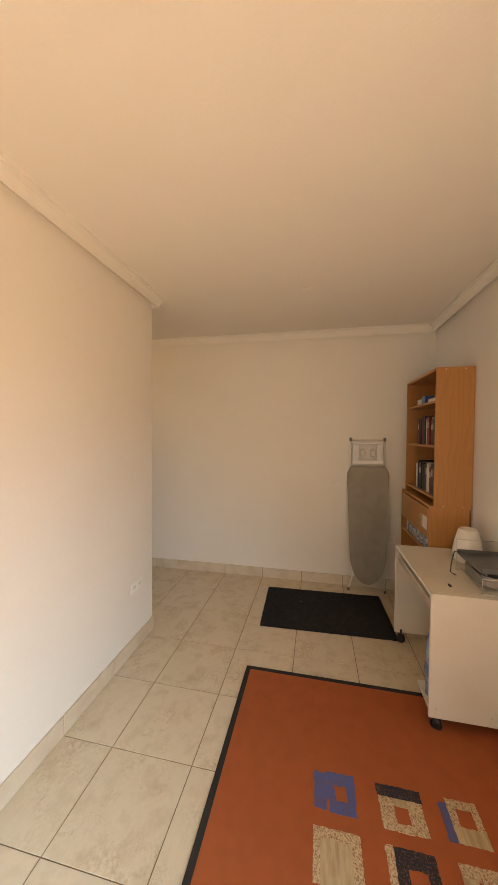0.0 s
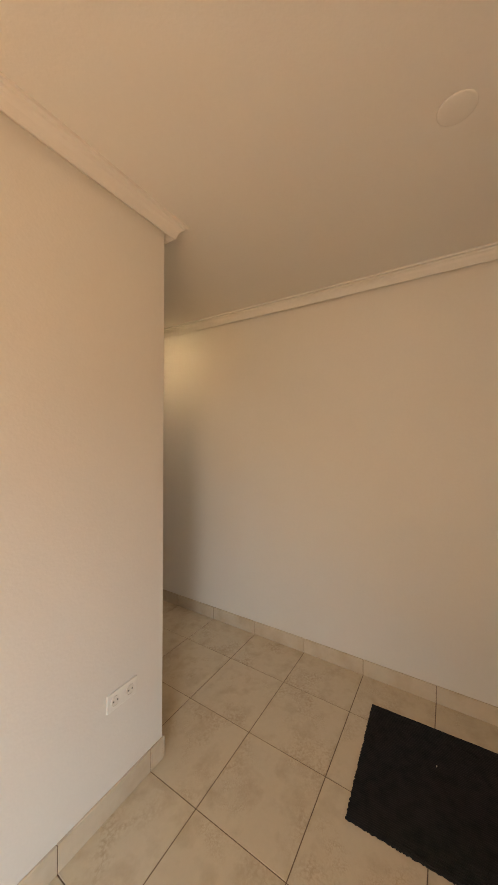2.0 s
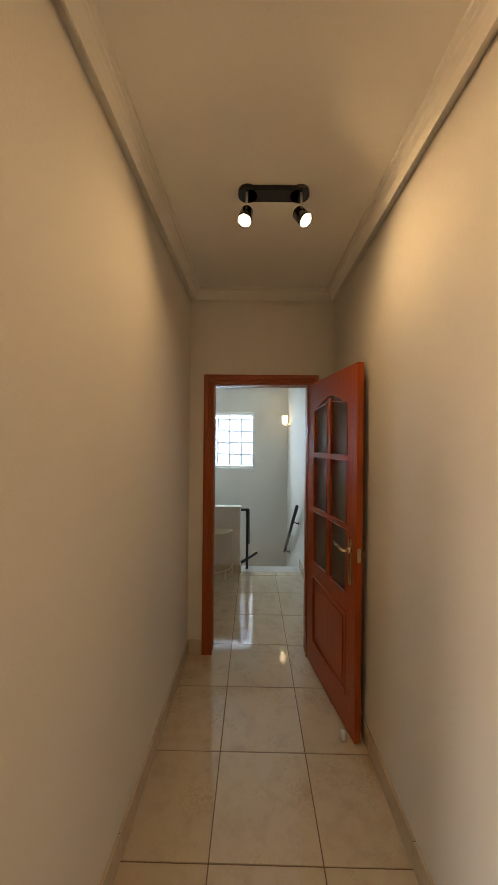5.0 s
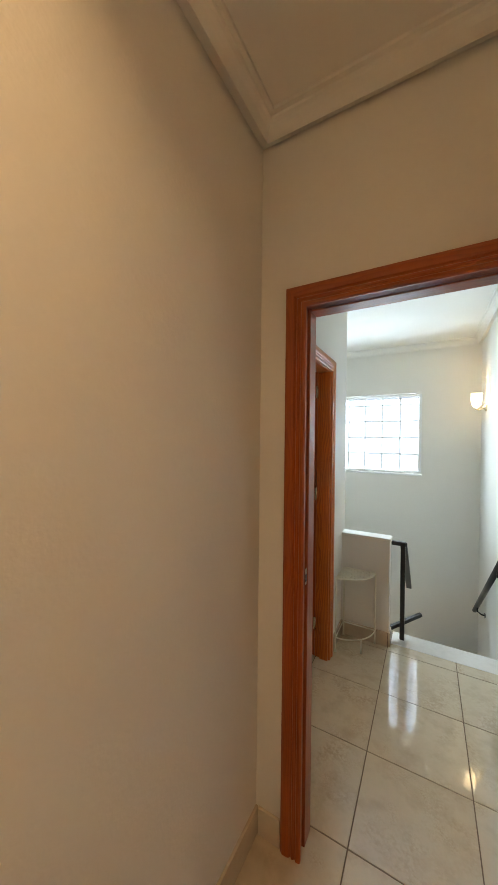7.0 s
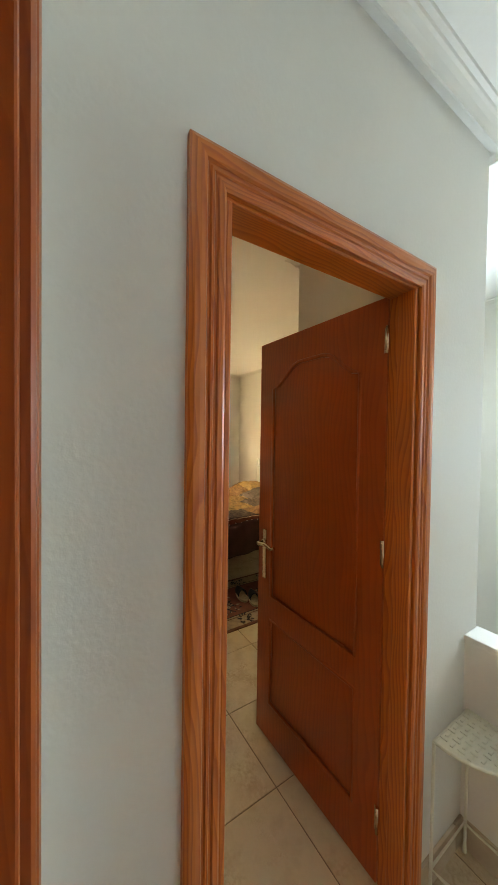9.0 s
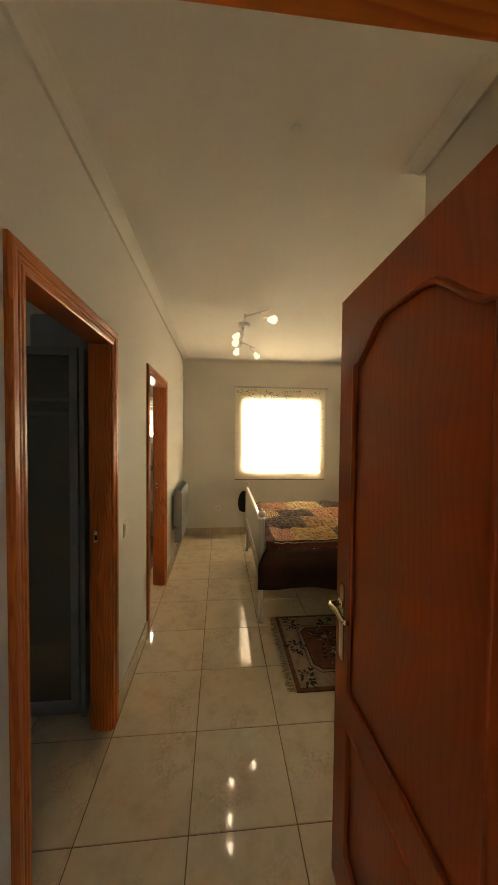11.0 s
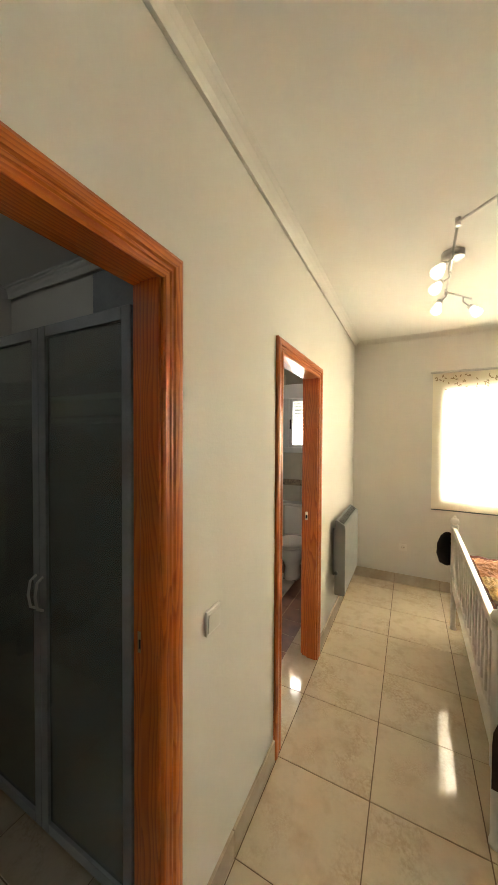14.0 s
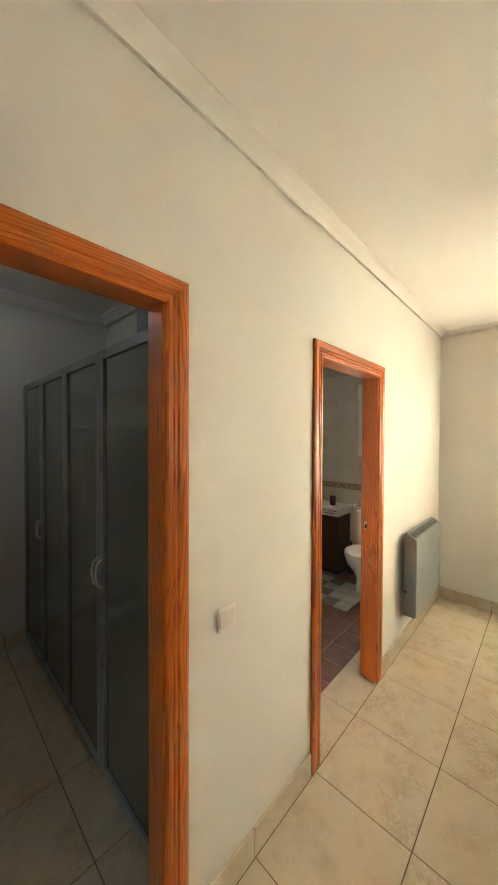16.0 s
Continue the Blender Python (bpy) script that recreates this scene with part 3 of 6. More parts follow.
# leaf hung on the east jamb, swung back into the corridor
leaf_glazed(door_1, pose(0.852, 2.088, 0, 0, 0, 281), 0.695)
strike(door_1, pose(0.15, 2.135, 1.02))
door_2 = door_frame("door_2", pose(-0.05, 2.518, 0, 0, 0, 90), 0.685, 2.005, 0.095, "orange-brown pine doorway with an open panelled door", WOOD_Y, None, True, 0.022)
leaf_panelled(door_2, pose(-0.142, 3.218, 0, 0, 0, 180.8), 0.715, 2.003)
strike(door_2, pose(-0.12, 2.518, 1.02, 0, 0, 90))
door_3 = door_frame("door_3", pose(-0.75, 2.21, 0, 0, 0, 180), 0.724, 2.0, 0.105, "orange-brown pine doorway of the dressing room", WOOD_X)
strike(door_3, pose(-1.474, 2.135, 1.02))
door_4 = door_frame("door_4", pose(-2.33, 2.21, 0, 0, 0, 180), 0.715, 2.0, 0.105, "orange-brown pine doorway of the bathroom", WOOD_X)
strike(door_4, pose(-3.045, 2.135, 1.02))


# ---- materials of the things ----
RUG = mat("rust_rug_pile", (0.37, 0.085, 0.021), 0.95, var=0.035, scale=14, fine=300, bump=0.6, bscale=500, dist=0.003)
RUG_EDGE = mat("black_rug_edge", (0.02, 0.017, 0.015), 0.95, var=0.1, fine=300, bump=0.5, bscale=400)
RUG_BLUE = mat("blue_rug_pile", (0.085, 0.10, 0.24), 0.95, var=0.12, scale=30, fine=300, bump=0.5, bscale=500, tint=(0.12, 0.09, 0.15))
RUG_SAND = mat("sand_rug_pile", (0.50, 0.37, 0.21), 0.95, var=0.12, scale=60, fine=300, bump=0.6, bscale=500, tint=(0.38, 0.24, 0.12), stretch=(0.15, 1, 1))
RUG_FLECK = mat("flecked_rug_pile", (0.60, 0.43, 0.25), 0.95, var=0.15, scale=150, fine=300, bump=0.6, bscale=500, tint=(0.20, 0.06, 0.018))
RUG_DARK = mat("dark_rug_pile", (0.022, 0.018, 0.022), 0.95, var=0.2, scale=150, fine=300, bump=0.6, bscale=500, tint=(0.22, 0.10, 0.05), sparse=0.1)
MAT = mat("black_doormat", (0.016, 0.013, 0.012), 0.98, var=0.2, scale=25, fine=250, bump=0.9, bscale=350, dist=0.004)
BEECH = wood("beech_veneer", (0.36, 0.15, 0.045), (0.45, 0.205, 0.066), "z", 0.4, 40, 0.45, 0.06)
DESKW = mat("white_laminate", (0.70, 0.66, 0.58), 0.35, var=0.02, scale=5, fine=90)
GREYCLOTH = mat("grey_ironing_cover", (0.30, 0.27, 0.225), 0.9, var=0.05, scale=9, fine=260, bump=0.3, bscale=300)
GREYPLASTIC = mat("grey_plastic_tray", (0.13, 0.14, 0.14), 0.35, var=0.05)
CERAMIC = mat("white_ceramic", (0.78, 0.75, 0.70), 0.12, var=0.015, coat=0.5)
BEDWHITE = mat("white_bed_enamel", (0.76, 0.74, 0.68), 0.3, var=0.02)
BROWN = mat("dark_brown_valance", (0.055, 0.018, 0.011), 0.9, var=0.12, scale=8, fine=200, bump=0.3, bscale=200, tint=(0.035, 0.012, 0.008))
HEAT = mat("silver_heater_enamel", (0.27, 0.285, 0.285), 0.4, 0.35, var=0.02)
CREAMMETAL = mat("cream_painted_metal", (0.72, 0.69, 0.56), 0.4, var=0.03)
TERRA = mat("red_brown_floor_tile", (0.20, 0.085, 0.055), 0.35, var=0.08, scale=9, tint=(0.12, 0.055, 0.04), spread=1, bump=0.15)
BATHWALL = mat("cream_wall_tile", (0.60, 0.54, 0.44), 0.2, var=0.04, scale=6, spread=1)
BORDER = mat("patterned_border_tile", (0.42, 0.33, 0.24), 0.25, var=0.15, scale=45, tint=(0.16, 0.11, 0.08))
PALEGROUT = mat("pale_grout", (0.45, 0.40, 0.33), 0.9, var=0.05)
BLIND = cloth("sheer_panel", (0.86, 0.79, 0.64), (0.92, 0.87, 0.76), 0.72, 8)
BLIND_MOTIF = cloth("panel_motif", (0.42, 0.33, 0.22), (0.5, 0.4, 0.28), 0.35, 30)
FRINGE = mat("cream_fringe", (0.50, 0.40, 0.26), 0.95, var=0.1, scale=40)
PRUG_CREAM = mat("cream_rug_band", (0.34, 0.255, 0.175), 0.95, var=0.12, scale=20, fine=280, bump=0.5, bscale=450)
PRUG_ROSE = mat("rose_rug_field", (0.20, 0.062, 0.040), 0.95, var=0.12, scale=12, fine=280, bump=0.5, bscale=450)
PRUG_BROWN = mat("brown_rug_line", (0.17, 0.066, 0.04), 0.95, var=0.12, scale=20, fine=280, bump=0.5, bscale=450)
PRUG_LEAF = mat("dark_rug_leaf", (0.022, 0.018, 0.022), 0.95, var=0.15, fine=280)
PRUG_PETAL = mat("pale_rug_petal", (0.34, 0.28, 0.21), 0.95, var=0.15, scale=50, fine=280)
BLUEBAG = mat("blue_plastic_bag", (0.10, 0.20, 0.42), 0.25, var=0.1, scale=14, tint=(0.45, 0.55, 0.66))
QUILTS = [mat("gold_quilt", (0.56, 0.34, 0.125), 0.62, var=0.12, scale=26, tint=(0.30, 0.18, 0.075), bump=1.0, bscale=42, dist=0.014, spec=0.3),
          mat("orange_quilt", (0.50, 0.20, 0.085), 0.62, var=0.12, scale=26, tint=(0.30, 0.12, 0.055), bump=1.0, bscale=42, dist=0.014, spec=0.3),
          mat("grey_brown_quilt", (0.17, 0.12, 0.085), 0.8, var=0.15, scale=30, tint=(0.075, 0.05, 0.036), bump=1.0, bscale=42, dist=0.014, spec=0.3),
          mat("tan_quilt", (0.42, 0.23, 0.10), 0.8, var=0.12, scale=26, tint=(0.2, 0.1, 0.05), bump=1.0, bscale=42, dist=0.014, spec=0.3)]
QBORDER = mat("brown_quilt_border", (0.13, 0.040, 0.020), 0.85, var=0.1, scale=16, bump=0.5, bscale=60, dist=0.006, spec=0.15)
PIPING = mat("dark_piping", (0.05, 0.02, 0.02), 0.6)


def flat_patch(bm, pts, z0, z1):
    a = [bm.verts.new((x, y, z0)) for x, y in pts]
    b = [bm.verts.new((x, y, z1)) for x, y in pts]
    n = len(a)
    bm.faces.new(a[::-1]), bm.faces.new(b)
    for k in range(n):
        bm.faces.new((a[k], a[(k + 1) % n], b[(k + 1) % n], b[k]))


# ---- office ----
def office_rug():
    r = thing("rug", (-1.65, -1.68, 0), "rust-orange rug with dark edge and square motifs on the tiles", "rug")
    x0, x1, y0, y1 = -3.05, -0.30, -2.44, -0.906
    bm = B()
    box(bm, x0 + 0.03, x1 - 0.03, y0 + 0.03, y1 - 0.03, 0.0005, 0.010, bevel=0.002)
    part("rug_field", bm, RUG, r)
    for b in ((x0, x1, y1 - 0.031, y1), (x0, x1, y0, y0 + 0.031), (x1 - 0.031, x1, y0 + 0.03, y1 - 0.03), (x0, x0 + 0.031, y0 + 0.03, y1 - 0.03)):
        bm = B()
        box(bm, *b, 0.0005, 0.0095, bevel=0.003, seg=2)
        part("binding", bm, RUG_EDGE, r, "black bound edge")
    rnd = random.Random(5)
    lift = [0.0]

    def quad(material, pts):
        # edges broken into short uneven steps, as woven
        out = []
        for (ax, ay), (bx, by) in zip(pts, pts[1:] + pts[:1]):
            k = max(2, int(math.hypot(bx - ax, by - ay) / 0.012))
            for i in range(k):
                j = rnd.uniform(-0.0022, 0.0022)
                out.append((ax + (bx - ax) * i / k + j, ay + (by - ay) * i / k + rnd.uniform(-0.0022, 0.0022)))
        bm = B()
        lift[0] += 0.00004
        flat_patch(bm, out, 0.0095, 0.0112 + lift[0])
        part("motif", bm, material, r)

    def rect(material, xa, xb, ya, yb, lean=0.0):
        xa, xb, ya, yb = xa - 0.002, xb + 0.002, ya - 0.002, yb + 0.002
        quad(material, [(xa, ya), (xb, ya + lean), (xb, yb + lean), (xa, yb)])

    # blue square with a hollow heart
    rect(RUG_BLUE, -1.05, -0.905, -1.415, -1.365), rect(RUG_BLUE, -0.945, -0.895, -1.54, -1.418), rect(RUG_BLUE, -1.055, -1.01, -1.535, -1.43), rect(RUG_BLUE, -1.008, -0.948, -1.54, -1.505), rect(RUG_BLUE, -1.008, -0.948, -1.455, -1.42, 0.01)
    # flecked arch with a dark lintel
    rect(RUG_DARK, -0.945, -0.9, -1.815, -1.635), rect(RUG_FLECK, -1.065, -0.948, -1.695, -1.64), rect(RUG_FLECK, -1.065, -0.948, -1.81, -1.755), rect(RUG_SAND, -0.975, -0.949, -1.752, -1.698), rect(RUG_FLECK, -1.067, -1.04, -1.752, -1.698)
    # flecked square with a blue bar
    rect(RUG_BLUE, -1.055, -0.92, -1.915, -1.885), rect(RUG_FLECK, -0.93, -0.9, -2.035, -1.918), rect(RUG_SAND, -1.055, -1.0, -2.035, -1.918), rect(RUG_FLECK, -0.998, -0.932, -1.945, -1.918), rect(RUG_FLECK, -0.998, -0.932, -2.035, -2.012)
    # second row
    rect(RUG_FLECK, -1.15, -1.118, -1.538, -1.362), rect(RUG_SAND, -1.285, -1.152, -1.505, -1.385), rect(RUG_FLECK, -1.285, -1.152, -1.383, -1.362), rect(RUG_FLECK, -1.285, -1.152, -1.538, -1.507)
    rect(RUG_DARK, -1.175, -1.122, -1.805, -1.66), rect(RUG_FLECK, -1.285, -1.122, -1.658, -1.632), rect(RUG_DARK, -1.285, -1.178, -1.70, -1.66), rect(RUG_DARK, -1.285, -1.178, -1.805, -1.77), rect(RUG_DARK, -1.285, -1.255, -1.768, -1.702)
    rect(RUG_FLECK, -1.16, -1.122, -2.04, -1.888), rect(RUG_SAND, -1.285, -1.162, -1.935, -1.888), rect(RUG_FLECK, -1.285, -1.162, -2.04, -1.99)


office_rug()


def doormat():
    d = thing("doormat", (0.53, -1.44, 0), "black ribbed doormat with a ragged edge lying on the tiles", "doormat")
    m = Matrix.Translation((0.5275, -1.445, 0)) @ pose(0, 0, 0, 0, 0, 2.0)
    rnd = random.Random(17)
    out = []
    corners = [(-0.3375, -0.545), (0.3375, -0.545), (0.3375, 0.545), (-0.3375, 0.545)]
    for (ax, ay), (bx, by) in zip(corners, corners[1:] + corners[:1]):
        k = int(math.hypot(bx - ax, by - ay) / 0.006)
        out += [(ax + (bx - ax) * c / k + rnd.uniform(-0.003, 0.003), ay + (by - ay) * c / k + rnd.uniform(-0.003, 0.003)) for c in range(k)]
    bm = B()
    flat_patch(bm, out, 0.0005, 0.006)
    bmesh.ops.transform(bm, matrix=m, verts=list(bm.verts))
    part("backing", bm, MAT, d)
    bm = B()
    for k in range(74):
        x = -0.331 + 0.662 * k / 73
        n = 24
        tube(bm, [(x + rnd.uniform(-0.0012, 0.0012), -0.541 + 1.082 * c / n, 0.0075 + rnd.uniform(0, 0.0015)) for c in range(n + 1)], 0.0038, 5)
    bmesh.ops.transform(bm, matrix=m, verts=list(bm.verts))
    part("ribbed_pile", bm, MAT, d, "black ribbed pile")
    bm = B()
    box(bm, 0.096, 0.104, 0.208, 0.212, 0.011, 0.0125)
    bmesh.ops.transform(bm, matrix=m, verts=list(bm.verts))
    part("lint", bm, PLASTIC, d, "pale speck of lint")


doormat()


def bookcase():
    b = thing("bookcase", (0.64, -2.36, 0), "beech veneer bookcase with half-filled shelves over a cabinet", "bookcase")
    x0, x1, yb, yf, h, zl, yl = 0.245, 1.03, -2.497, -2.235, 2.11, 1.04, -2.205
    for nm, d in (("side_panel", (x0, x0 + 0.018, yb, yf, zl, h)), ("side_panel", (x1 - 0.018, x1, yb, yf, zl, h)), ("lower_side", (x0 - 0.004, x0 + 0.018, yb + 0.02, yl, 0, zl + 0.02)), ("lower_side", (x1 - 0.018, x1 + 0.004, yb + 0.02, yl, 0, zl + 0.02)),
                  ("top_panel", (x0 + 0.018, x1 - 0.018, yb, yf, h - 0.02, h)), ("back_panel", (x0 + 0.018, x1 - 0.018, yb, yb + 0.006, 0.06, h - 0.02)), ("plinth", (x0 + 0.018, x1 - 0.018, yl - 0.03, yl - 0.015, 0, 0.06))):
        bm = B()
        box(bm, *d, bevel=0.0015)
        part(nm, bm, BEECH, b)
    for z in (0.06, 0.36, 0.66, 1.035, 1.10, 1.50, 1.85):
        bm = B()
        box(bm, x0 + 0.019, x1 - 0.019, yb + 0.007, (yl if z < 1.05 else yf) - 0.012, z, z + 0.018, bevel=0.001)
        part("shelf", bm, BEECH, b)
    # flap of the writing compartment
    bm = B()
    box(bm, x0 + 0.02, x1 - 0.02, yl - 0.012, yl + 0.006, 0.80, 1.03, bevel=0.002)
    f = part("drop_flap", bm, BEECH, b)
    bm = B()
    box(bm, 0.40, 0.42, yl + 0.006, yl + 0.012, 0.88, 0.96, bevel=0.001)
    part("lock_plate", bm, BRASS, f)
    bm = B()
    box(bm, 0.27, 0.37, yl + 0.0062, yl + 0.0085, 0.865, 0.965)
    part("paper_note", bm, PLASTIC, f, "white paper note")
    for z in (2.095, 1.06):
        for y in (-2.30, -2.43):
            bm = B()
            lathe(bm, [(0.004, 0), (0.004, 0.002)], 10, pose(x0 - (0.0042 if z < 1.1 else 0.0), y, z, 0, -90, 0))
            part("screw_cap", bm, PLASTIC, b)


bookcase()
SPINES = [mat("book_black", (0.025, 0.022, 0.02), 0.4), mat("book_red", (0.20, 0.03, 0.02), 0.5), mat("book_white", (0.62, 0.58, 0.5), 0.5), mat("book_green", (0.03, 0.055, 0.035), 0.5), mat("book_tan", (0.36, 0.25, 0.14), 0.5), mat("book_navy", (0.02, 0.03, 0.07), 0.45)]
PAGES = mat("book_pages", (0.62, 0.56, 0.44), 0.9, var=0.1, scale=60)


def book(x, y, z, w, d, h, material, tilt=0.0, flat=False, what="hardback book with a dark spine standing on a shelf"):
    """Spine to the north, standing on z, or lying."""
    m = pose(x, y, z, 0, 90 if flat else tilt, 0)
    b = thing("book", (x, y, z), what, "book", "books in the bookcase")
    bm = B()
    box(bm, 0, w, -d, 0, 0, h, bevel=0.0015, m=m)
    part("cover", bm, material, b)
    bm = B()
    box(bm, 0.003, w - 0.003, -d - 0.0008, -0.01, 0.003, h + 0.0008, m=m)
    part("pages", bm, PAGES, b)
    if int(x * 1000) % 3:
        return
    bm = B()
    box(bm, w * 0.25, w * 0.75, 0, 0.0008, h * 0.6, h * 0.82, m=m)
    part("spine_label", bm, SPINES[2] if material is not SPINES[2] else SPINES[1], b)


rnd = random.Random(11)
for z, xa, xb, hh in ((1.1185, 0.27, 0.88, 0.26), (1.5185, 0.27, 0.86, 0.235)):
    x = xa
    while x < xb - 0.05:
        w = rnd.uniform(0.016, 0.05)
        k = rnd.choice((0, 0, 1, 2, 3, 4, 5, 0, 2, 1))
        book(x, -2.262 - rnd.uniform(0, 0.02), z, w, rnd.uniform(0.13, 0.17), hh * rnd.uniform(0.82, 1.06), SPINES[k], 0.0, what="%s hardback book standing in the bookcase" % ("black", "red", "white", "dark green", "tan", "navy")[k])
        x += w + 0.0015
bm = boxed((0.58, 0.66, -2.34, -2.26, 1.8685, 1.9350))
whole("tin_box", bm, mat("blue_tin", (0.05, 0.12, 0.30), 0.35), "small blue box on the top shelf", "box")
bm = boxed((0.68, 0.78, -2.35, -2.26, 1.8685, 1.9150))
whole("paper_box", bm, SPINES[2], "small white box on the top shelf", "box")
bm = boxed((0.30, 0.50, -2.40, -2.26, 1.8685, 1.8950))
whole("paper_stack", bm, SPINES[2], "white stack of papers on the top shelf", "papers")
bm = B()
for k in range(5):
    box(bm, 0.36 + 0.11 * k, 0.45 + 0.11 * k, -2.40, -2.225, 0.6785, 0.76 + 0.02 * (k % 3), bevel=0.02, seg=2)
whole("plastic_bag", bm, mat("crumpled_film", (0.45, 0.47, 0.5), 0.2, var=0.2, scale=40, tint=(0.1, 0.1, 0.12), bump=1.0, bscale=60, dist=0.01), "crumpled clear plastic bag in the cabinet", "bag")
book(0.93, -2.23, 0.6785, 0.012, 0.15, 0.115, SPINES[2], what="thin white booklet standing in the cabinet")


def desk():
    d = thing("desk", (-0.17, -2.21, 0), "white laminate computer desk on black castors", "desk")
    x0, x1, y0, y1 = -0.555, 0.222, -2.46, -1.965
    for nm, b in (("desktop", (x0 + 0.0165, x1 - 0.0165, y0, y1, 0.733, 0.75)), ("side_panel", (x0, x0 + 0.016, y0, y1, 0.075, 0.75)), ("side_panel", (x1 - 0.016, x1, y0, y1, 0.075, 0.75)),
                  ("bottom_shelf", (x0 + 0.0165, x0 + 0.22, y0 + 0.01, y1 - 0.005, 0.10, 0.116)), ("back_panel", (x0 + 0.0165, x1 - 0.0165, y0 + 0.01, y0 + 0.024, 0.30, 0.733))):
        bm = B()
        box(bm, *b, bevel=0.0015)
        part(nm, bm, DESKW, d)
    bm = B()
    box(bm, x0 + 0.03, x1 - 0.03, y1 - 0.36, y1 - 0.012, 0.655, 0.669, bevel=0.0015)
    box(bm, x0 + 0.03, x1 - 0.03, y1 - 0.026, y1 - 0.012, 0.64, 0.684, bevel=0.0015)
    part("keyboard_tray", bm, DESKW, d)
    for x in (x0 + 0.02, x1 - 0.02):
        for y in (y0 + 0.06, y1 - 0.045):
            bm = B()
            lathe(bm, [(0.012, -0.016), (0.027, -0.014), (0.030, -0.008), (0.030, 0.008), (0.027, 0.014), (0.012, 0.016)], 18, pose(x, y, 0.031, 90, 0, 70))
            box(bm, x - 0.014, x + 0.014, y - 0.024, y + 0.024, 0.035, 0.064, bevel=0.008, seg=2)
            tube(bm, [(x, y, 0.06), (x, y, 0.1005)], 0.007, 8)
            part("castor", bm, BLACK, d, "black twin-wheel castor")
    for y in (y1 - 0.035, y1 - 0.30):
        bm = B()
        lathe(bm, [(0.006, 0), (0.006, 0.001)], 12, pose(x0, y, 0.125, 0, -90, 0))
        part("screw_head", bm, STEEL, d)


desk()


def letter_tray():
    t = thing("letter_tray", (-0.36, -2.28, 0.75), "two-tier wire letter tray with grey trays on the desk", "tray")
    x0, x1, y0, y1 = -0.50, -0.20, -2.45, -2.225
    for z in (0.86,):
        bm = B()
        box(bm, x0, x1, y0, y1, z, z + 0.004, bevel=0.001)
        for b in ((x0, x0 + 0.004, y0, y1), (x1 - 0.004, x1, y0, y1), (x0, x1, y0, y0 + 0.004)):
            box(bm, *b, z, z + 0.028)
        part("tray", bm, GREYPLASTIC, t)
    for x in (x0 - 0.012, x1 + 0.012):
        bm = B()
        tube(bm, [(x, y1, 0.7535), (x, y1, 0.945 if x > -0.3 else 0.835), (x, y0, 0.945 if x > -0.3 else 0.835), (x, y0, 0.7535)], 0.0033, 8)
        tube(bm, [(x, y1, 0.7535), (x, y0, 0.7535)], 0.0033, 8)
        part("wire_frame", bm, STEEL, t)
    for z in (0.772, 0.857):
        for y in (y1 - 0.02, y0 + 0.02):
            bm = B()
            tube(bm, [(x0 - 0.012, y, z), (x1 + 0.012, y, z)], 0.003, 8)
            part("cross_wire", bm, STEEL, t)


letter_tray()


def storage_tin():
    t = thing("storage_tin", (-0.35, -2.33, 0.775), "rounded dull silver tin standing in the letter tray", "tin")
    for nm, z0, z1, d in (("body", 0.7755, 0.812, 0.0), ("lid", 0.8125, 0.832, 0.003)):
        out = []
        for sx, sy, a0 in ((1, 1, 0.0), (-1, 1, 0.5), (-1, -1, 1.0), (1, -1, 1.5)):
            for k in range(7):
                a = (a0 + 0.5 * k / 6) * math.pi
                out.append((-0.35 + sx * 0.075 + (0.05 + d) * math.cos(a), -2.335 + sy * 0.04 + (0.05 + d) * math.sin(a)))
        bm = B()
        flat_patch(bm, out, z0, z1)
        bmesh.ops.bevel(bm, geom=[e for e in bm.edges if abs(e.verts[0].co.z - e.verts[1].co.z) < 1e-6], offset=0.006, segments=2, affect="EDGES")
        part(nm, bm, mat("dull_tin_" + nm, (0.34, 0.34, 0.33), 0.38, 0.8, var=0.05), t)


storage_tin()


def white_pot(x, y, s, label):
    v = thing("vase", (x, y, 0.75), label, "vase")
    bm = B()
    lathe(bm, [(0.055 * s, 0), (0.068 * s, 0.012 * s), (0.070 * s, 0.05 * s), (0.06 * s, 0.11 * s), (0.048 * s, 0.155 * s), (0.041 * s, 0.17 * s), (0.036 * s, 0.168 * s), (0.03 * s, 0.12 * s)], 28, pose(x, y, 0.7505), cap=False)
    part("body", bm, CERAMIC, v)
    bm = B()
    lathe(bm, [(0.053 * s, 0.0), (0.0535 * s, 0.004)], 24, pose(x, y, 0.7503))
    part("foot", bm, CERAMIC, v)


white_pot(-0.02, -2.36, 1.3, "white tapered vase standing on the desk")
white_pot(-0.005 + 0.14, -2.40, 0.9, "white tapered vase beside the letter tray")
bm = B()
tube(bm, [(0.19, -2.0, 0.7535), (0.20, -2.06, 0.7535), (0.185, -2.15, 0.7535), (0.20, -2.25, 0.7535), (0.17, -2.34, 0.7535), (0.12, -2.40, 0.7535)], 0.003, 6)
whole("white_cable", bm, PLASTIC, "thin white cable lying along the desk edge", "cable")
bm = B()
tube(bm, [(-0.23, -2.23, 0.885), (-0.225, -2.20, 0.88), (-0.22, -2.185, 0.80), (-0.24, -2.175, 0.7545), (-0.28, -2.19, 0.754)], 0.003, 6)
whole("black_cable", bm, BLACK, "short black cable hanging off the letter tray", "cable")
bm = B()
lathe(bm, [(0.012, 0), (0.014, 0.002), (0.012, 0.004)], 12, pose(-0.43, -2.10, 0.7502) @ Matrix.Diagonal((1.6, 0.6, 1, 1)))
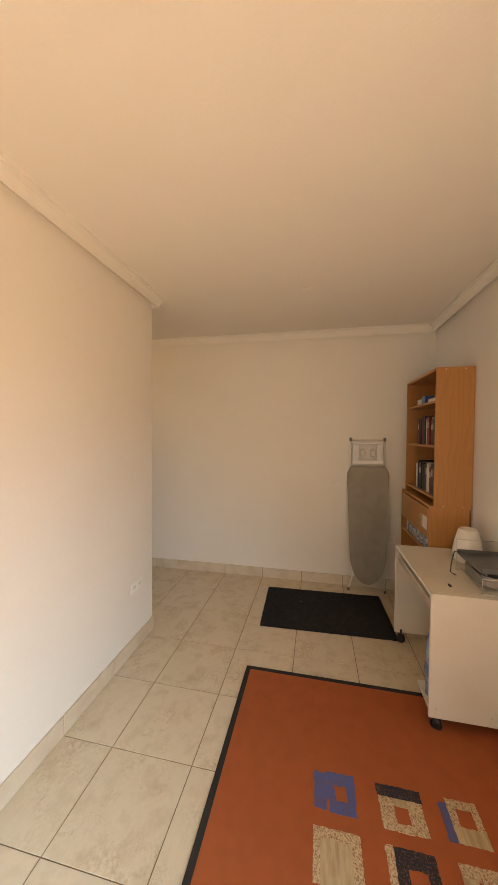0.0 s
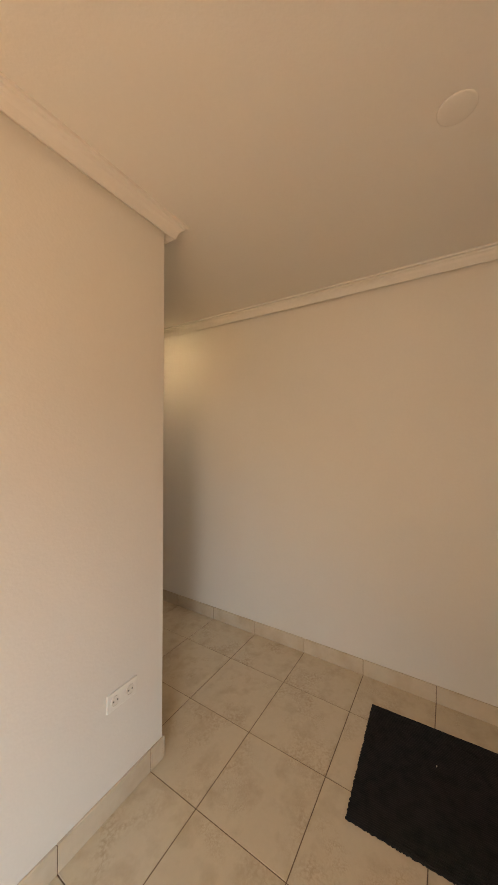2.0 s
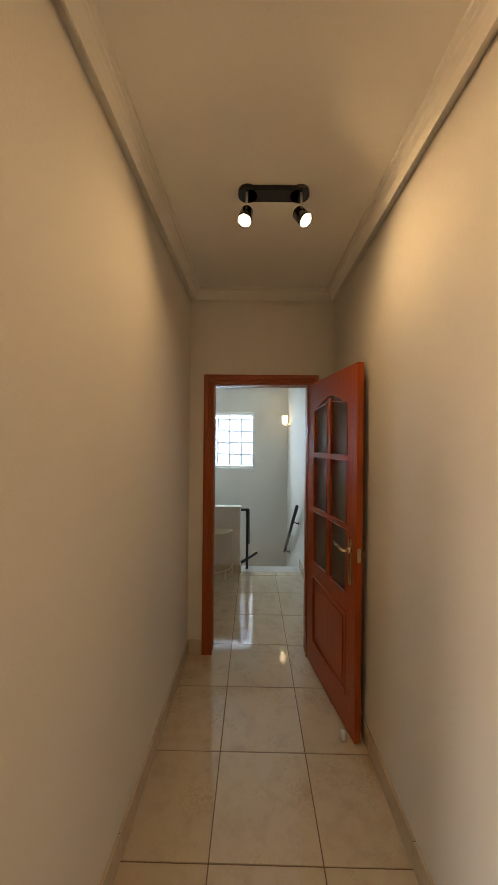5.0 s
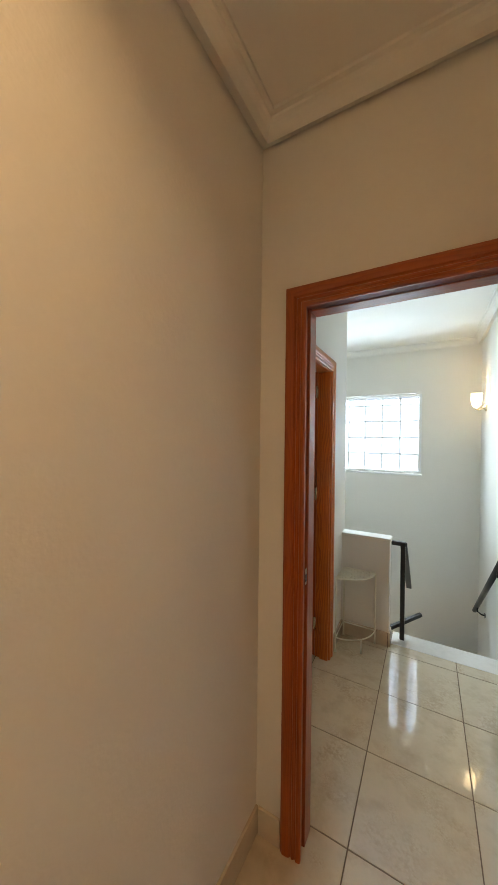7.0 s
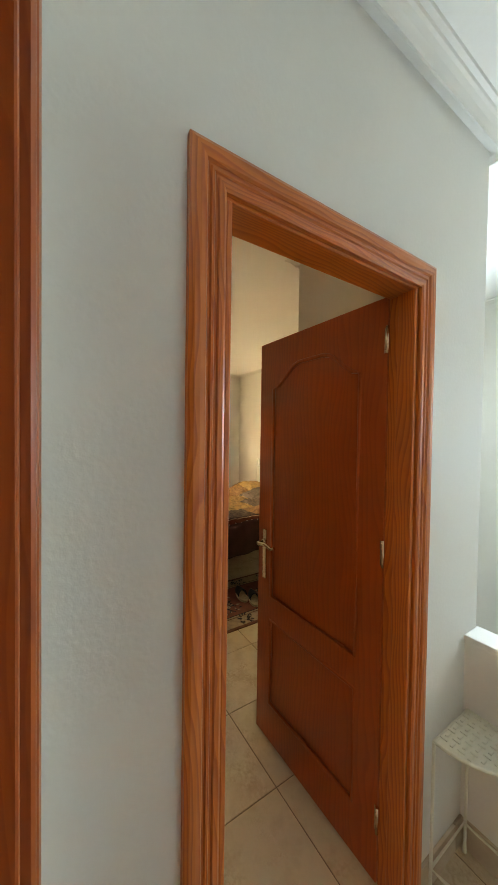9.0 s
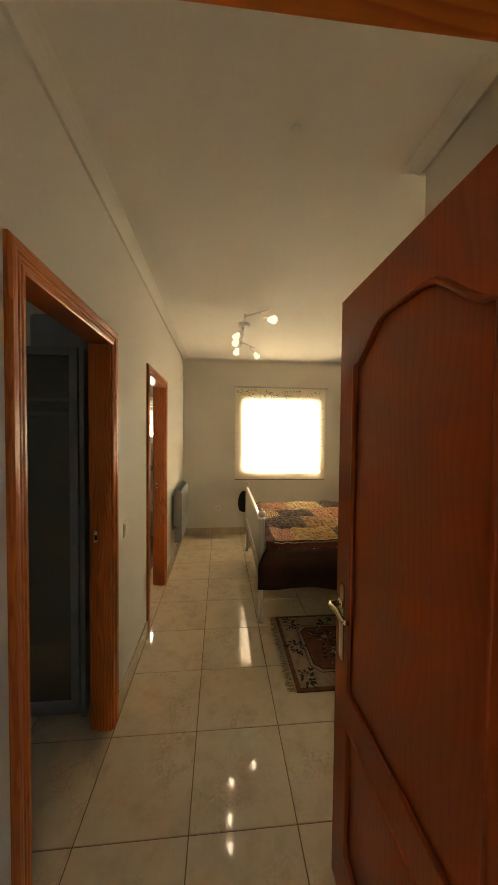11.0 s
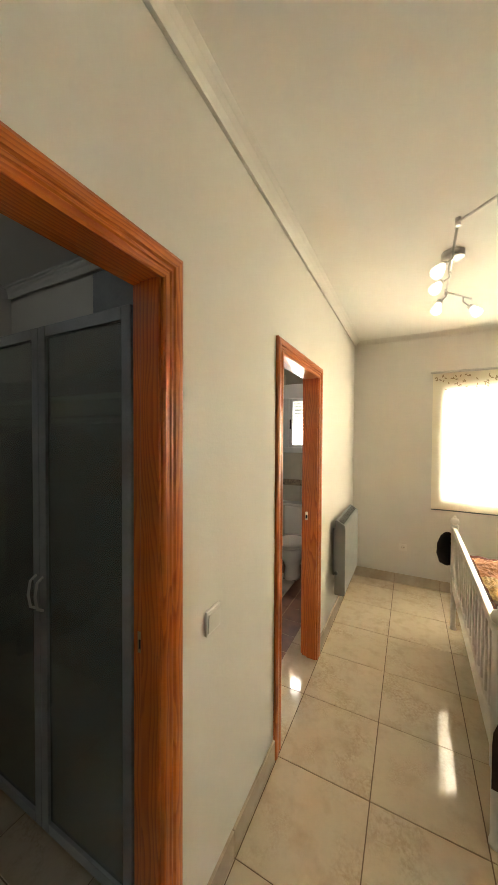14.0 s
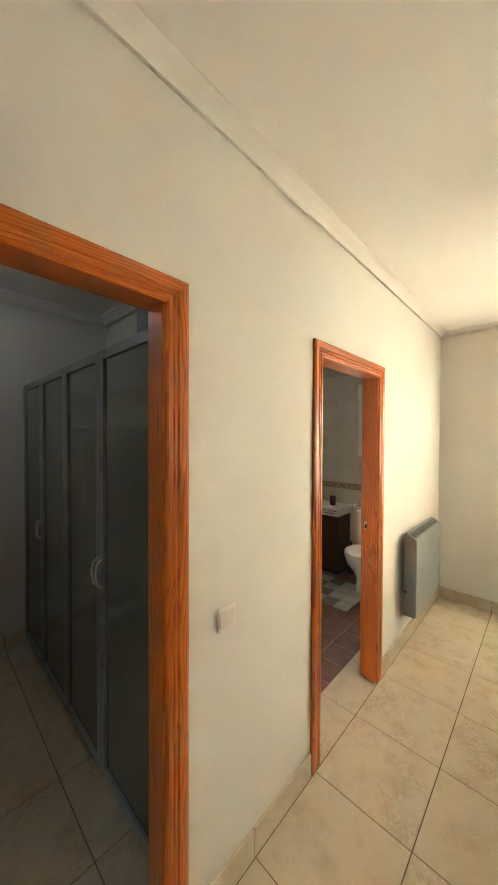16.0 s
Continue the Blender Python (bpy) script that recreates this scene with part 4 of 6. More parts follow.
whole("key_ring", bm, BLACK, "small dark key on the desk", "key")
bm = B()
vs = lathe(bm, [(0.02, 0), (0.075, 0.01), (0.082, 0.12), (0.075, 0.24), (0.05, 0.33), (0.02, 0.36)], 20, pose(-0.44, -2.045, 0.1165) @ Matrix.Diagonal((0.95, 0.8, 1.05, 1)))
for v in bm.verts:
    v.co += Vector((noise.noise(v.co * 18), noise.noise(v.co * 18 + Vector((7, 0, 0))), 0)) * 0.012
whole("carrier_bag", bm, BLUEBAG, "blue and white plastic bag standing on the desk's shelf", "bag")


def ironing_board():
    b = thing("ironing_board", (0.98, -1.9, 0), "folded ironing board with a grey cover leaning on the wall", "ironing board")
    yc, lean = -1.875, pose(0, 0, 0, 0, 4.0, 0)
    m = Matrix.Translation((0.945, yc, 0)) @ lean
    out = []
    hw = 0.205
    for k in range(25):
        a = math.pi * k / 24
        out.append((-hw * 0.84 * math.cos(a), 0.40 - 0.31 * math.sin(a)))
    pts = [(-hw, 1.20)] + [(-hw * (0.98 - 0.13 * q), 1.20 - 0.8 * q) for q in (0.4, 0.75)] + out + [(hw * (0.98 - 0.13 * q), 1.20 - 0.8 * q) for q in (0.75, 0.4)] + [(hw, 1.20), (hw - 0.03, 1.275), (-hw + 0.03, 1.275)]
    bm = B()
    slab(bm, pts, 0, 0.035)
    bmesh.ops.bevel(bm, geom=[e for e in bm.edges if len(e.link_faces) == 2 and abs(e.link_faces[0].normal.dot(e.link_faces[1].normal)) < 0.5], offset=0.012, segments=3, affect="EDGES")
    bmesh.ops.transform(bm, matrix=m @ pose(0, 0, 0, 0, 0, 90), verts=list(bm.verts))
    part("padded_cover", bm, GREYCLOTH, b, "grey padded fabric cover")
    bm = B()
    for s in (-1, 1):
        vs = tube(bm, [(0.016, s * 0.165, 1.55), (0.016, s * 0.168, 1.25), (0.022, s * 0.13, 0.6), (0.03, s * 0.12, 0.2), (0.03, s * 0.178, 0.022)], 0.009, 8)
    tube(bm, [(0.016, -0.165, 1.545), (0.016, 0.165, 1.545)], 0.008, 8)
    bmesh.ops.transform(bm, matrix=m, verts=list(bm.verts))
    part("leg_frame", bm, PLASTIC, b, "white tubular leg frame")
    bm = B()
    for d in ((-0.012, 0.0, -0.15, 0.15, 1.50, 1.53), (-0.012, 0.0, -0.15, 0.15, 1.30, 1.34), (-0.012, 0.0, -0.15, -0.085, 1.34, 1.50), (-0.012, 0.0, 0.085, 0.15, 1.34, 1.50)):
        box(bm, *d, bevel=0.003)
    for y in (-0.05, 0.05):
        tube(bm, [(-0.008, y + 0.026 * math.cos(a), 1.415 + 0.034 * math.sin(a)) for a in (2 * math.pi * k / 16 for k in range(16))], 0.005, 8, closed=True)
    bmesh.ops.transform(bm, matrix=m, verts=list(bm.verts))
    part("iron_rest", bm, mat("pale_metal_rest", (0.55, 0.56, 0.55), 0.4, 0.3), b, "silver metal iron rest")
    for s in (-1, 1):
        for z, zz in ((1.535, 1.572), (0.0, 0.03)):
            bm = B()
            tube(bm, [(0.016 if z else 0.03, s * (0.167 if z else 0.177), z), (0.016 if z else 0.03, s * 0.167 if z else s * 0.177, zz)], 0.013, 10)
            bmesh.ops.transform(bm, matrix=m, verts=list(bm.verts))
            part("rubber_foot", bm, GREYPLASTIC, b)


ironing_board()


def wall_plate(name, m, w, h, gangs, label, category, sockets=False):
    """Frame on the wall with rockers or sockets. Local x across, z up, -y out of the wall."""
    p = thing(name, m.translation, label, category)
    bm = B()
    box(bm, -w / 2, w / 2, -0.009, -0.0003, -h / 2, h / 2, bevel=0.003, seg=2, m=m)
    part("frame", bm, PLATE, p)
    g = w / gangs
    for k in range(gangs):
        cx = -w / 2 + g * (k + 0.5)
        bm = B()
        if sockets:
            lathe(bm, [(0.021, 0), (0.021, 0.003), (0.0195, 0.003), (0.019, -0.0012)], 20, m @ pose(cx, -0.0092, 0, 90, 0, 0))
            o = part("socket_ring", bm, PLASTIC, p)
            # the dark of the two pin holes is painted with black discs
            for s in (-1, 1):
                bm = B()
                lathe(bm, [(0.0035, 0), (0.0035, 0.0012)], 8, m @ pose(cx + s * 0.0095, -0.0105, 0.0, 90, 0, 0))
                part("pin_hole_shade", bm, BLACK, o)
        else:
            box(bm, cx - g * 0.42, cx + g * 0.42, -0.0125, -0.009, -h * 0.38, h * 0.38, bevel=0.002, seg=2, m=m @ pose(0, 0, 0, 2, 0, 0))
            part("rocker", bm, PLASTIC, p)
    return p


wall_plate("double_socket", pose(-0.293, -0.06, 0.475), 0.15, 0.078, 2, "white double wall socket above the skirting", "socket", True)
wall_plate("light_switch", pose(1.08, -1.583, 1.075, 0, 0, -90), 0.155, 0.052, 2, "wide cream switch plate beside the ironing board", "switch")
wall_plate("wall_socket", pose(1.08, -2.12, 0.52, 0, 0, -90), 0.08, 0.08, 1, "white wall socket beside the bookcase", "socket", True)


def blank_cover(x, y, r, label, top=TOP):
    bm = B()
    lathe(bm, [(r, 0), (r, -0.002), (r * 0.93, -0.004), (r * 0.3, -0.005), (0.001, -0.005)], 28, pose(x, y, top - 0.0003))
    whole("ceiling_cover", bm, CEIL, label, "ceiling cover")


blank_cover(0.06, -1.29, 0.058, "round cream blanking cover on the office ceiling")
blank_cover(-0.96, 3.03, 0.02, "round blanking cover on the bedroom ceiling", TOPB)


# ---- corridor ----
def aimed(x, y, z, tx, ty, tz):
    """A pose at a point whose -z looks at the target."""
    return look((x, y, z), (tx, ty, tz))


def spot_bar():
    a, c = Vector((0.405, 1.150, TOP)), Vector((0.645, 1.152, TOP))
    mid = (a + c) / 2
    ang = math.degrees(math.atan2(c.y - a.y, c.x - a.x))
    s = thing("spotlight_bar", mid, "black ceiling spotlight bar with two lit spots", "spotlight")
    m = pose(mid.x, mid.y, TOP, 0, 0, ang)
    bm = B()
    box(bm, -0.112, 0.112, -0.038, 0.038, -0.022, -0.0005, bevel=0.003, m=m)
    part("bar", bm, BLACK_GLOSS, s, "glossy black bar")
    for sx, tgt in ((-1, (0.15, 0.35, 1.05)), (1, (1.35, 0.40, 1.25))):
        bm = B()
        lathe(bm, [(0.042, -0.022), (0.042, -0.0005)], 24, m @ pose(sx * 0.115, 0, 0))
        part("end_cap", bm, BLACK_GLOSS, s)
        o = m @ Vector((sx * 0.118, -0.02, -0.022))
        head = o + Vector((sx * 0.004, -0.010, -0.112))
        bm = B()
        tube(bm, [o, o + Vector((0, -0.008, -0.03)), head + Vector((0, 0.02, 0.022))], 0.005, 8)
        part("bracket", bm, STEEL, s, "chrome bracket")
        q = aimed(*head, *tgt)
        bm = B()
        lathe(bm, [(0.016, 0.045), (0.027, 0.036), (0.030, -0.02), (0.0305, -0.034), (0.0275, -0.035), (0.0265, -0.028)], 24, q, cap=False)
        h = part("lamp_head", bm, BLACK_GLOSS, s, "black spotlight head")
        bm = B()
        lathe(bm, [(0.0005, -0.030), (0.0268, -0.0295), (0.0268, -0.0265), (0.0005, -0.026)], 24, q, cap=False)
        part("bulb_face", bm, LAMP_WARM, h, "glowing warm bulb")
        lamp("spot_light", "AREA", q @ Matrix.Translation((0, 0, -0.040)), 1.15, (1.0, 0.75, 0.48), 0.042)


spot_bar()
for x, y in ((0.938, 1.445), (1.018, 1.452)):
    bm = B()
    lathe(bm, [(0.016, 0), (0.018, 0.004), (0.017, 0.036), (0.010, 0.044)], 16, pose(x, y, 0.0005))
    whole("door_stop", bm, WHITE, "small white rubber stop at the foot of the door", "door stop", "door stops")


# ---- landing and stairs ----
p = thing("low_wall", (0.12, 3.61, 0), "white painted parapet wall beside the stairs", "wall", kind="structure")
bm = B()
box(bm, -0.05, 0.30, 3.57, 3.66, -1.5, 0.775)
part("parapet", bm, PAINT, p)
bm = B()
box(bm, -0.05, 0.31, 3.560, 3.67, 0.776, 0.80, bevel=0.004, seg=2)
part("coping", bm, PAINT, p, "white coping")


def stairs():
    s = thing("stairs", (0.68, 3.8, 0), "white marble stairs going down from the landing", "stairs", kind="structure")
    bm = B()
    box(bm, 0.311, 1.05, 3.622, 3.80, -0.03, 0.0, bevel=0.003, seg=2)
    part("top_tread", bm, MARBLE, s, "polished pale marble edge of the landing")
    for k in range(1, 6):
        y = 3.79 + 0.27 * (k - 1)
        bm = B()
        box(bm, 0.311, 1.05, y - 0.02, y + 0.29, -0.18 * k - 0.03, -0.18 * k, bevel=0.003)
        part("tread", bm, MARBLE, s)
        bm = B()
        box(bm, 0.311, 1.05, y - 0.012, y, -0.18 * k, -0.18 * (k - 1) - 0.031)
        part("riser", bm, PAINT, s)
    bm = B()
    box(bm, -0.96, 1.05, 3.70, 5.35, -1.6, -1.2)
    part("half_landing", bm, MARBLE, s)


stairs()


def railing():
    r = thing("stair_railing", (0.38, 3.72, 0), "black metal stair railing fixed to the parapet", "railing")
    bm = B()
    box(bm, 0.365, 0.397, 3.70, 3.732, 0.0005, 0.735, bevel=0.003)
    part("post", bm, BLACK, r)
    bm = B()
    box(bm, 0.3005, 0.40, 3.70, 3.735, 0.72, 0.75, bevel=0.003)
    part("top_rail", bm, BLACK, r)
    bm = B()
    box(bm, -0.024, 0.024, 0, 1.25, -0.015, 0.015, bevel=0.003, m=pose(0.384, 3.715, 0.735, -36, 0, 0))
    part("sloping_rail", bm, BLACK, r)
    bm = B()
    box(bm, -0.014, 0.014, 0, 0.28, -0.014, 0.014, bevel=0.003, m=pose(0.3005, 3.71, 0.07, 16, 0, -50))
    part("lower_rail", bm, BLACK, r)
    h = thing("wall_handrail", (1.0, 4.4, 0.25), "black metal handrail sloping down the stair wall", "handrail")
    bm = B()
    tube(bm, [(0.985, 3.62, 0.80), (0.985, 5.07, -0.24)], 0.021, 12)
    part("rail", bm, BLACK, h)
    for t in (0.18, 0.86):
        y, z = 3.62 + 1.45 * t, 0.80 - 1.04 * t
        bm = B()
        tube(bm, [(0.985, y, z), (0.985, y, z - 0.06), (1.02, y, z - 0.085), (1.0495, y, z - 0.085)], 0.007, 8)
        lathe(bm, [(0.024, 0), (0.024, 0.006)], 14, pose(1.0493, y, z - 0.085, 0, -90, 0))
        part("bracket", bm, BLACK, h)


railing()


def stool():
    s = thing("corner_stool", (0.07, 3.46, 0), "cream metal corner stool with a woven quarter-round seat", "stool")
    x0, y1, R, zt = -0.028, 3.552, 0.235, 0.53
    arc = [(x0 + R * math.cos(a), y1 - R * math.sin(a)) for a in (math.pi / 2 * k / 10 for k in range(11))]
    ring = [(x0, y1)] + arc
    bm = B()
    tube(bm, [(x, y, zt) for x, y in ring], 0.006, 8, closed=True)
    part("seat_rim", bm, CREAMMETAL, s)
    bm = B()
    flat_patch(bm, ring, zt - 0.003, zt + 0.002)
    seat = part("seat", bm, CREAMMETAL, s, "embossed woven cream seat")
    n = 9
    bm = B()
    for i in range(n):
        for j in range(n):
            cx, cy = x0 + R * (i + 0.5) / n, y1 - R * (j + 0.5) / n
            if math.hypot(cx - x0, cy - y1) < R - 0.014:
                w, d = (0.011, 0.005) if (i + j) % 2 else (0.005, 0.011)
                box(bm, cx - w, cx + w, cy - d, cy + d, zt + 0.001, zt + 0.006, bevel=0.001)
    part("weave", bm, CREAMMETAL, seat)
    for k, (x, y) in enumerate(((x0 + 0.006, y1 - 0.006), arc[0], arc[-1], arc[5])):
        bm = B()
        tube(bm, [(x, y, zt if k < 3 else 0.10), (x, y, 0.03), (x, y, 0.0005)], [0.0055, 0.0055, 0.008], 8)
        part("leg", bm, CREAMMETAL, s)
    bm = B()
    tube(bm, [(x, y, 0.10) for x, y in ring], 0.0045, 8, closed=True)
    part("lower_ring", bm, CREAMMETAL, s)


stool()


def sconce():
    s = thing("wall_sconce", (1.05, 4.99, 1.9), "brass wall sconce with a frosted glass shade, lit", "wall lamp")
    bm = B()
    lathe(bm, [(0.045, 0), (0.045, 0.006), (0.03, 0.014), (0.012, 0.03)], 20, pose(1.0495, 4.99, 1.88, 0, -90, 0))
    part("wall_plate", bm, BRASS, s)
    bm = B()
    tube(bm, [(1.03, 4.99, 1.88), (0.985, 4.99, 1.85), (0.965, 4.99, 1.86), (0.965, 4.99, 1.88)], 0.006, 8)
    part("arm", bm, BRASS, s)
    bm = B()
    lathe(bm, [(0.018, 0), (0.040, 0.03), (0.048, 0.08), (0.044, 0.12), (0.05, 0.14), (0.047, 0.14), (0.041, 0.12), (0.045, 0.08), (0.037, 0.032), (0.012, 0.004)], 22, pose(0.965, 4.99, 1.88), cap=False)
    part("shade", bm, emits("glowing_shade", (1.0, 0.9, 0.66), 3.0), s, "glowing frosted glass shade")
    lamp("sconce_light", "POINT", pose(0.965, 4.99, 1.97), 0.6, (1.0, 0.8, 0.5), 0.03)


sconce()


def block_window():
    w = thing("window_1", (-0.035, 5.42, 1.62), "bright glass block window with white joints", "window", kind="structure")
    x0, x1, z0, z1 = -0.54, 0.47, 1.13, 2.11
    for b in ((x0, x1, z0, z0 + 0.03), (x0, x1, z1 - 0.03, z1), (x0, x0 + 0.03, z0 + 0.03, z1 - 0.03), (x1 - 0.03, x1, z0 + 0.03, z1 - 0.03)):
        bm = B()
        box(bm, b[0], b[1], 5.40, 5.47, b[2], b[3], bevel=0.002)
        part("window_frame", bm, WHITE, w)
    bm = B()
    box(bm, x0 - 0.01, x1 + 0.01, 5.335, 5.40, z0 - 0.022, z0 - 0.001, bevel=0.003)
    part("window_sill", bm, WHITE, w)
    xs = [x0 + 0.03, x0 + 0.145] + [x0 + 0.145 + 0.209 * k for k in range(1, 5)]
    zs = [z0 + 0.03 + 0.206 * k for k in range(5)] + [z1 - 0.03]
    grid = B()
    for x in xs[1:-1]:
        box(grid, x - 0.0075, x + 0.0075, 5.410, 5.45, z0 + 0.03, z1 - 0.03)
    for z in zs[1:-1]:
        box(grid, x0 + 0.03, x1 - 0.03, 5.417, 5.448, z - 0.0075, z + 0.0075)
    part("joint_grid", grid, WHITE, w, "white joints between the blocks")
    for xa, xb in zip(xs, xs[1:]):
        for za, zb in zip(zs, zs[1:]):
            bm = B()
            box(bm, xa + 0.007, xb - 0.007, 5.42, 5.446, za + 0.007, zb - 0.007, bevel=0.006, seg=2)
            o = part("glass_block", bm, BLOCK, w)
            o.visible_shadow = False


block_window()


# ---- bedroom ----
def bedroom_window():
    w = thing("window_2", (-4.7, 3.695, 1.5), "white framed bedroom window behind sheer panels", "window", kind="structure")
    y0, y1, z0, z1 = 3.12, 4.27, 0.98, 2.04
    for b in ((y0, y1, z0, z0 + 0.05), (y0, y1, z1 - 0.05, z1), (y0, y0 + 0.05, z0 + 0.05, z1 - 0.05), (y1 - 0.05, y1, z0 + 0.05, z1 - 0.05), (3.67, 3.72, z0 + 0.05, z1 - 0.05)):
        bm = B()
        box(bm, -4.745, -4.70, b[0], b[1], b[2], b[3], bevel=0.003)
        part("window_frame", bm, WHITE, w)
    for a, b in ((y0 + 0.05, 3.67), (3.72, y1 - 0.05)):
        bm = B()
        box(bm, -4.727, -4.722, a, b, z0 + 0.05, z1 - 0.05)
        part("pane", bm, CLEAR, w).visible_shadow = False
    k = thing("panel_blind", (-4.56, 3.68, 2.24), "sheer cream panel curtains hanging from a thin rail", "curtain")
    bm = B()
    tube(bm, [(-4.603, 2.97, 2.25), (-4.603, 4.42, 2.25)], 0.011, 10)
    for y in (3.1, 4.3):
        tube(bm, [(-4.603, y, 2.25), (-4.6295, y, 2.25)], 0.006, 8)
    part("rail", bm, STEEL, k)
    edges = [2.99, 3.335, 3.68, 4.02, 4.36]
    rnd = random.Random(3)
    for i, (a, b) in enumerate(zip(edges, edges[1:])):
        x = -4.606 + 0.006 * (i % 2)
        bm = B()
        n = 10
        rows = []
        for z in (0.85, 1.3, 1.75, 2.235):
            rows.append([bm.verts.new((x + 0.002 * math.sin(6 * q + z * 2 + i), a + (b - a + 0.02) * q, z)) for q in (c / n for c in range(n + 1))])
        for A, C in zip(rows, rows[1:]):
            for c in range(n):
                bm.faces.new((A[c], A[c + 1], C[c + 1], C[c])).smooth = True
        pn = part("fabric_panel", bm, BLIND, k, "sheer cream fabric panel")
        bm = B()
        tube(bm, [(x, a, 0.846), (x, b + 0.02, 0.846)], 0.006, 8)
        part("weight_bar", bm, GREYPLASTIC, pn)
        # small printed sprigs along the top and the outer edges
        bm = B()
        for q in range(26):
            y, z = rnd.uniform(a + 0.02, b - 0.02), 2.06 + 0.15 * rnd.random() ** 0.7
            if i == 3 and q > 12:
                y, z = rnd.uniform(b - 0.09, b - 0.01), rnd.uniform(0.9, 2.0)
            t = rnd.uniform(0, 3.14)
            u, v = 0.015, 0.006
            c, s = math.cos(t), math.sin(t)
            bm.faces.new([bm.verts.new((x + 0.0045, y + c * p * u - s * r * v, z + s * p * u + c * r * v)) for p, r in ((-1, 0), (-0.3, -1), (0.6, -0.7), (1, 0), (0.6, 0.7), (-0.3, 1))])
        tagged(part("printed_sprigs", bm, BLIND_MOTIF, pn), kind="stuff")
    bm = B()
    tube(bm, [(-4.59, 4.40, 2.24), (-4.59, 4.402, 1.2)], 0.003, 6)
    part("draw_rod", bm, STEEL, k)


bedroom_window()


def bed():
    b = thing("bed", (-3.14, 4.1, 0), "white bed with a slatted footboard under a patchwork quilt", "bed")
    xn, xf, yn, yf = -2.352, -3.925, 3.108, 3.128

    def at(q, dy=0.0):
        return xn + (xf - xn) * q, yn + (yf - yn) * q + dy

    for q in (0.0, 1.0):
        x, y = at(q)
        bm = B()
        lathe(bm, [(0.024, 0.0005), (0.024, 0.01), (0.019, 0.03), (0.020, 0.30), (0.026, 0.31), (0.026, 0.84), (0.030, 0.85), (0.030, 0.865), (0.018, 0.872)], 20, pose(x, y, 0))
        pst = part("foot_post", bm, BEDWHITE, b)
        bm = B()
        lathe(bm, [(0.016, 0.870), (0.028, 0.882), (0.032, 0.899), (0.026, 0.916), (0.012, 0.924), (0.009, 0.930), (0.011, 0.937), (0.004, 0.944)], 18, pose(x, y, 0))
        part("finial", bm, BEDWHITE, pst, "turned white ball finial")
    ang = math.degrees(math.atan2(yf - yn, xf - xn))
    L = math.hypot(xf - xn, yf - yn)
    m = pose(xn, yn, 0, 0, 0, ang)
    for nm, z0, z1, t in (("top_rail", 0.80, 0.845, 0.014), ("lower_rail", 0.33, 0.44, 0.014)):
        bm = B()
        box(bm, 0.02, L - 0.02, -t, t, z0, z1, bevel=0.005, seg=2, m=m)
        part(nm, bm, BEDWHITE, b)
    n = 17
    for k in range(n):
        u = 0.075 + (L - 0.15) * k / (n - 1)
        bm = B()
        box(bm, u - 0.018, u + 0.018, -0.006, 0.006, 0.439, 0.801, bevel=0.003, m=m)
        part("slat", bm, BEDWHITE, b)
    for y, x in ((5.24, xn + 0.01), (5.24, xf)):
        bm = B()
        lathe(bm, [(0.022, 0.0005), (0.022, 1.1), (0.03, 1.12), (0.01, 1.16)], 16, pose(x, y, 0))
        part("head_post", bm, BEDWHITE, b)
    for x in (xn + 0.012, xf - 0.0):
        bm = B()
        box(bm, x - 0.012, x + 0.012, 3.13, 5.24, 0.30, 0.38, bevel=0.004)
        part("side_rail", bm, BEDWHITE, b)
    bm = B()
    box(bm, xf + 0.02, xn - 0.0, 5.225, 5.255, 0.5, 1.05, bevel=0.005)
    part("headboard", bm, BEDWHITE, b)
    bm = B()
    box(bm, xf + 0.03, xn - 0.03, 3.15, 5.21, 0.36, 0.60, bevel=0.04, seg=3)
    part("mattress", bm, BEDWHITE, b)


bed()


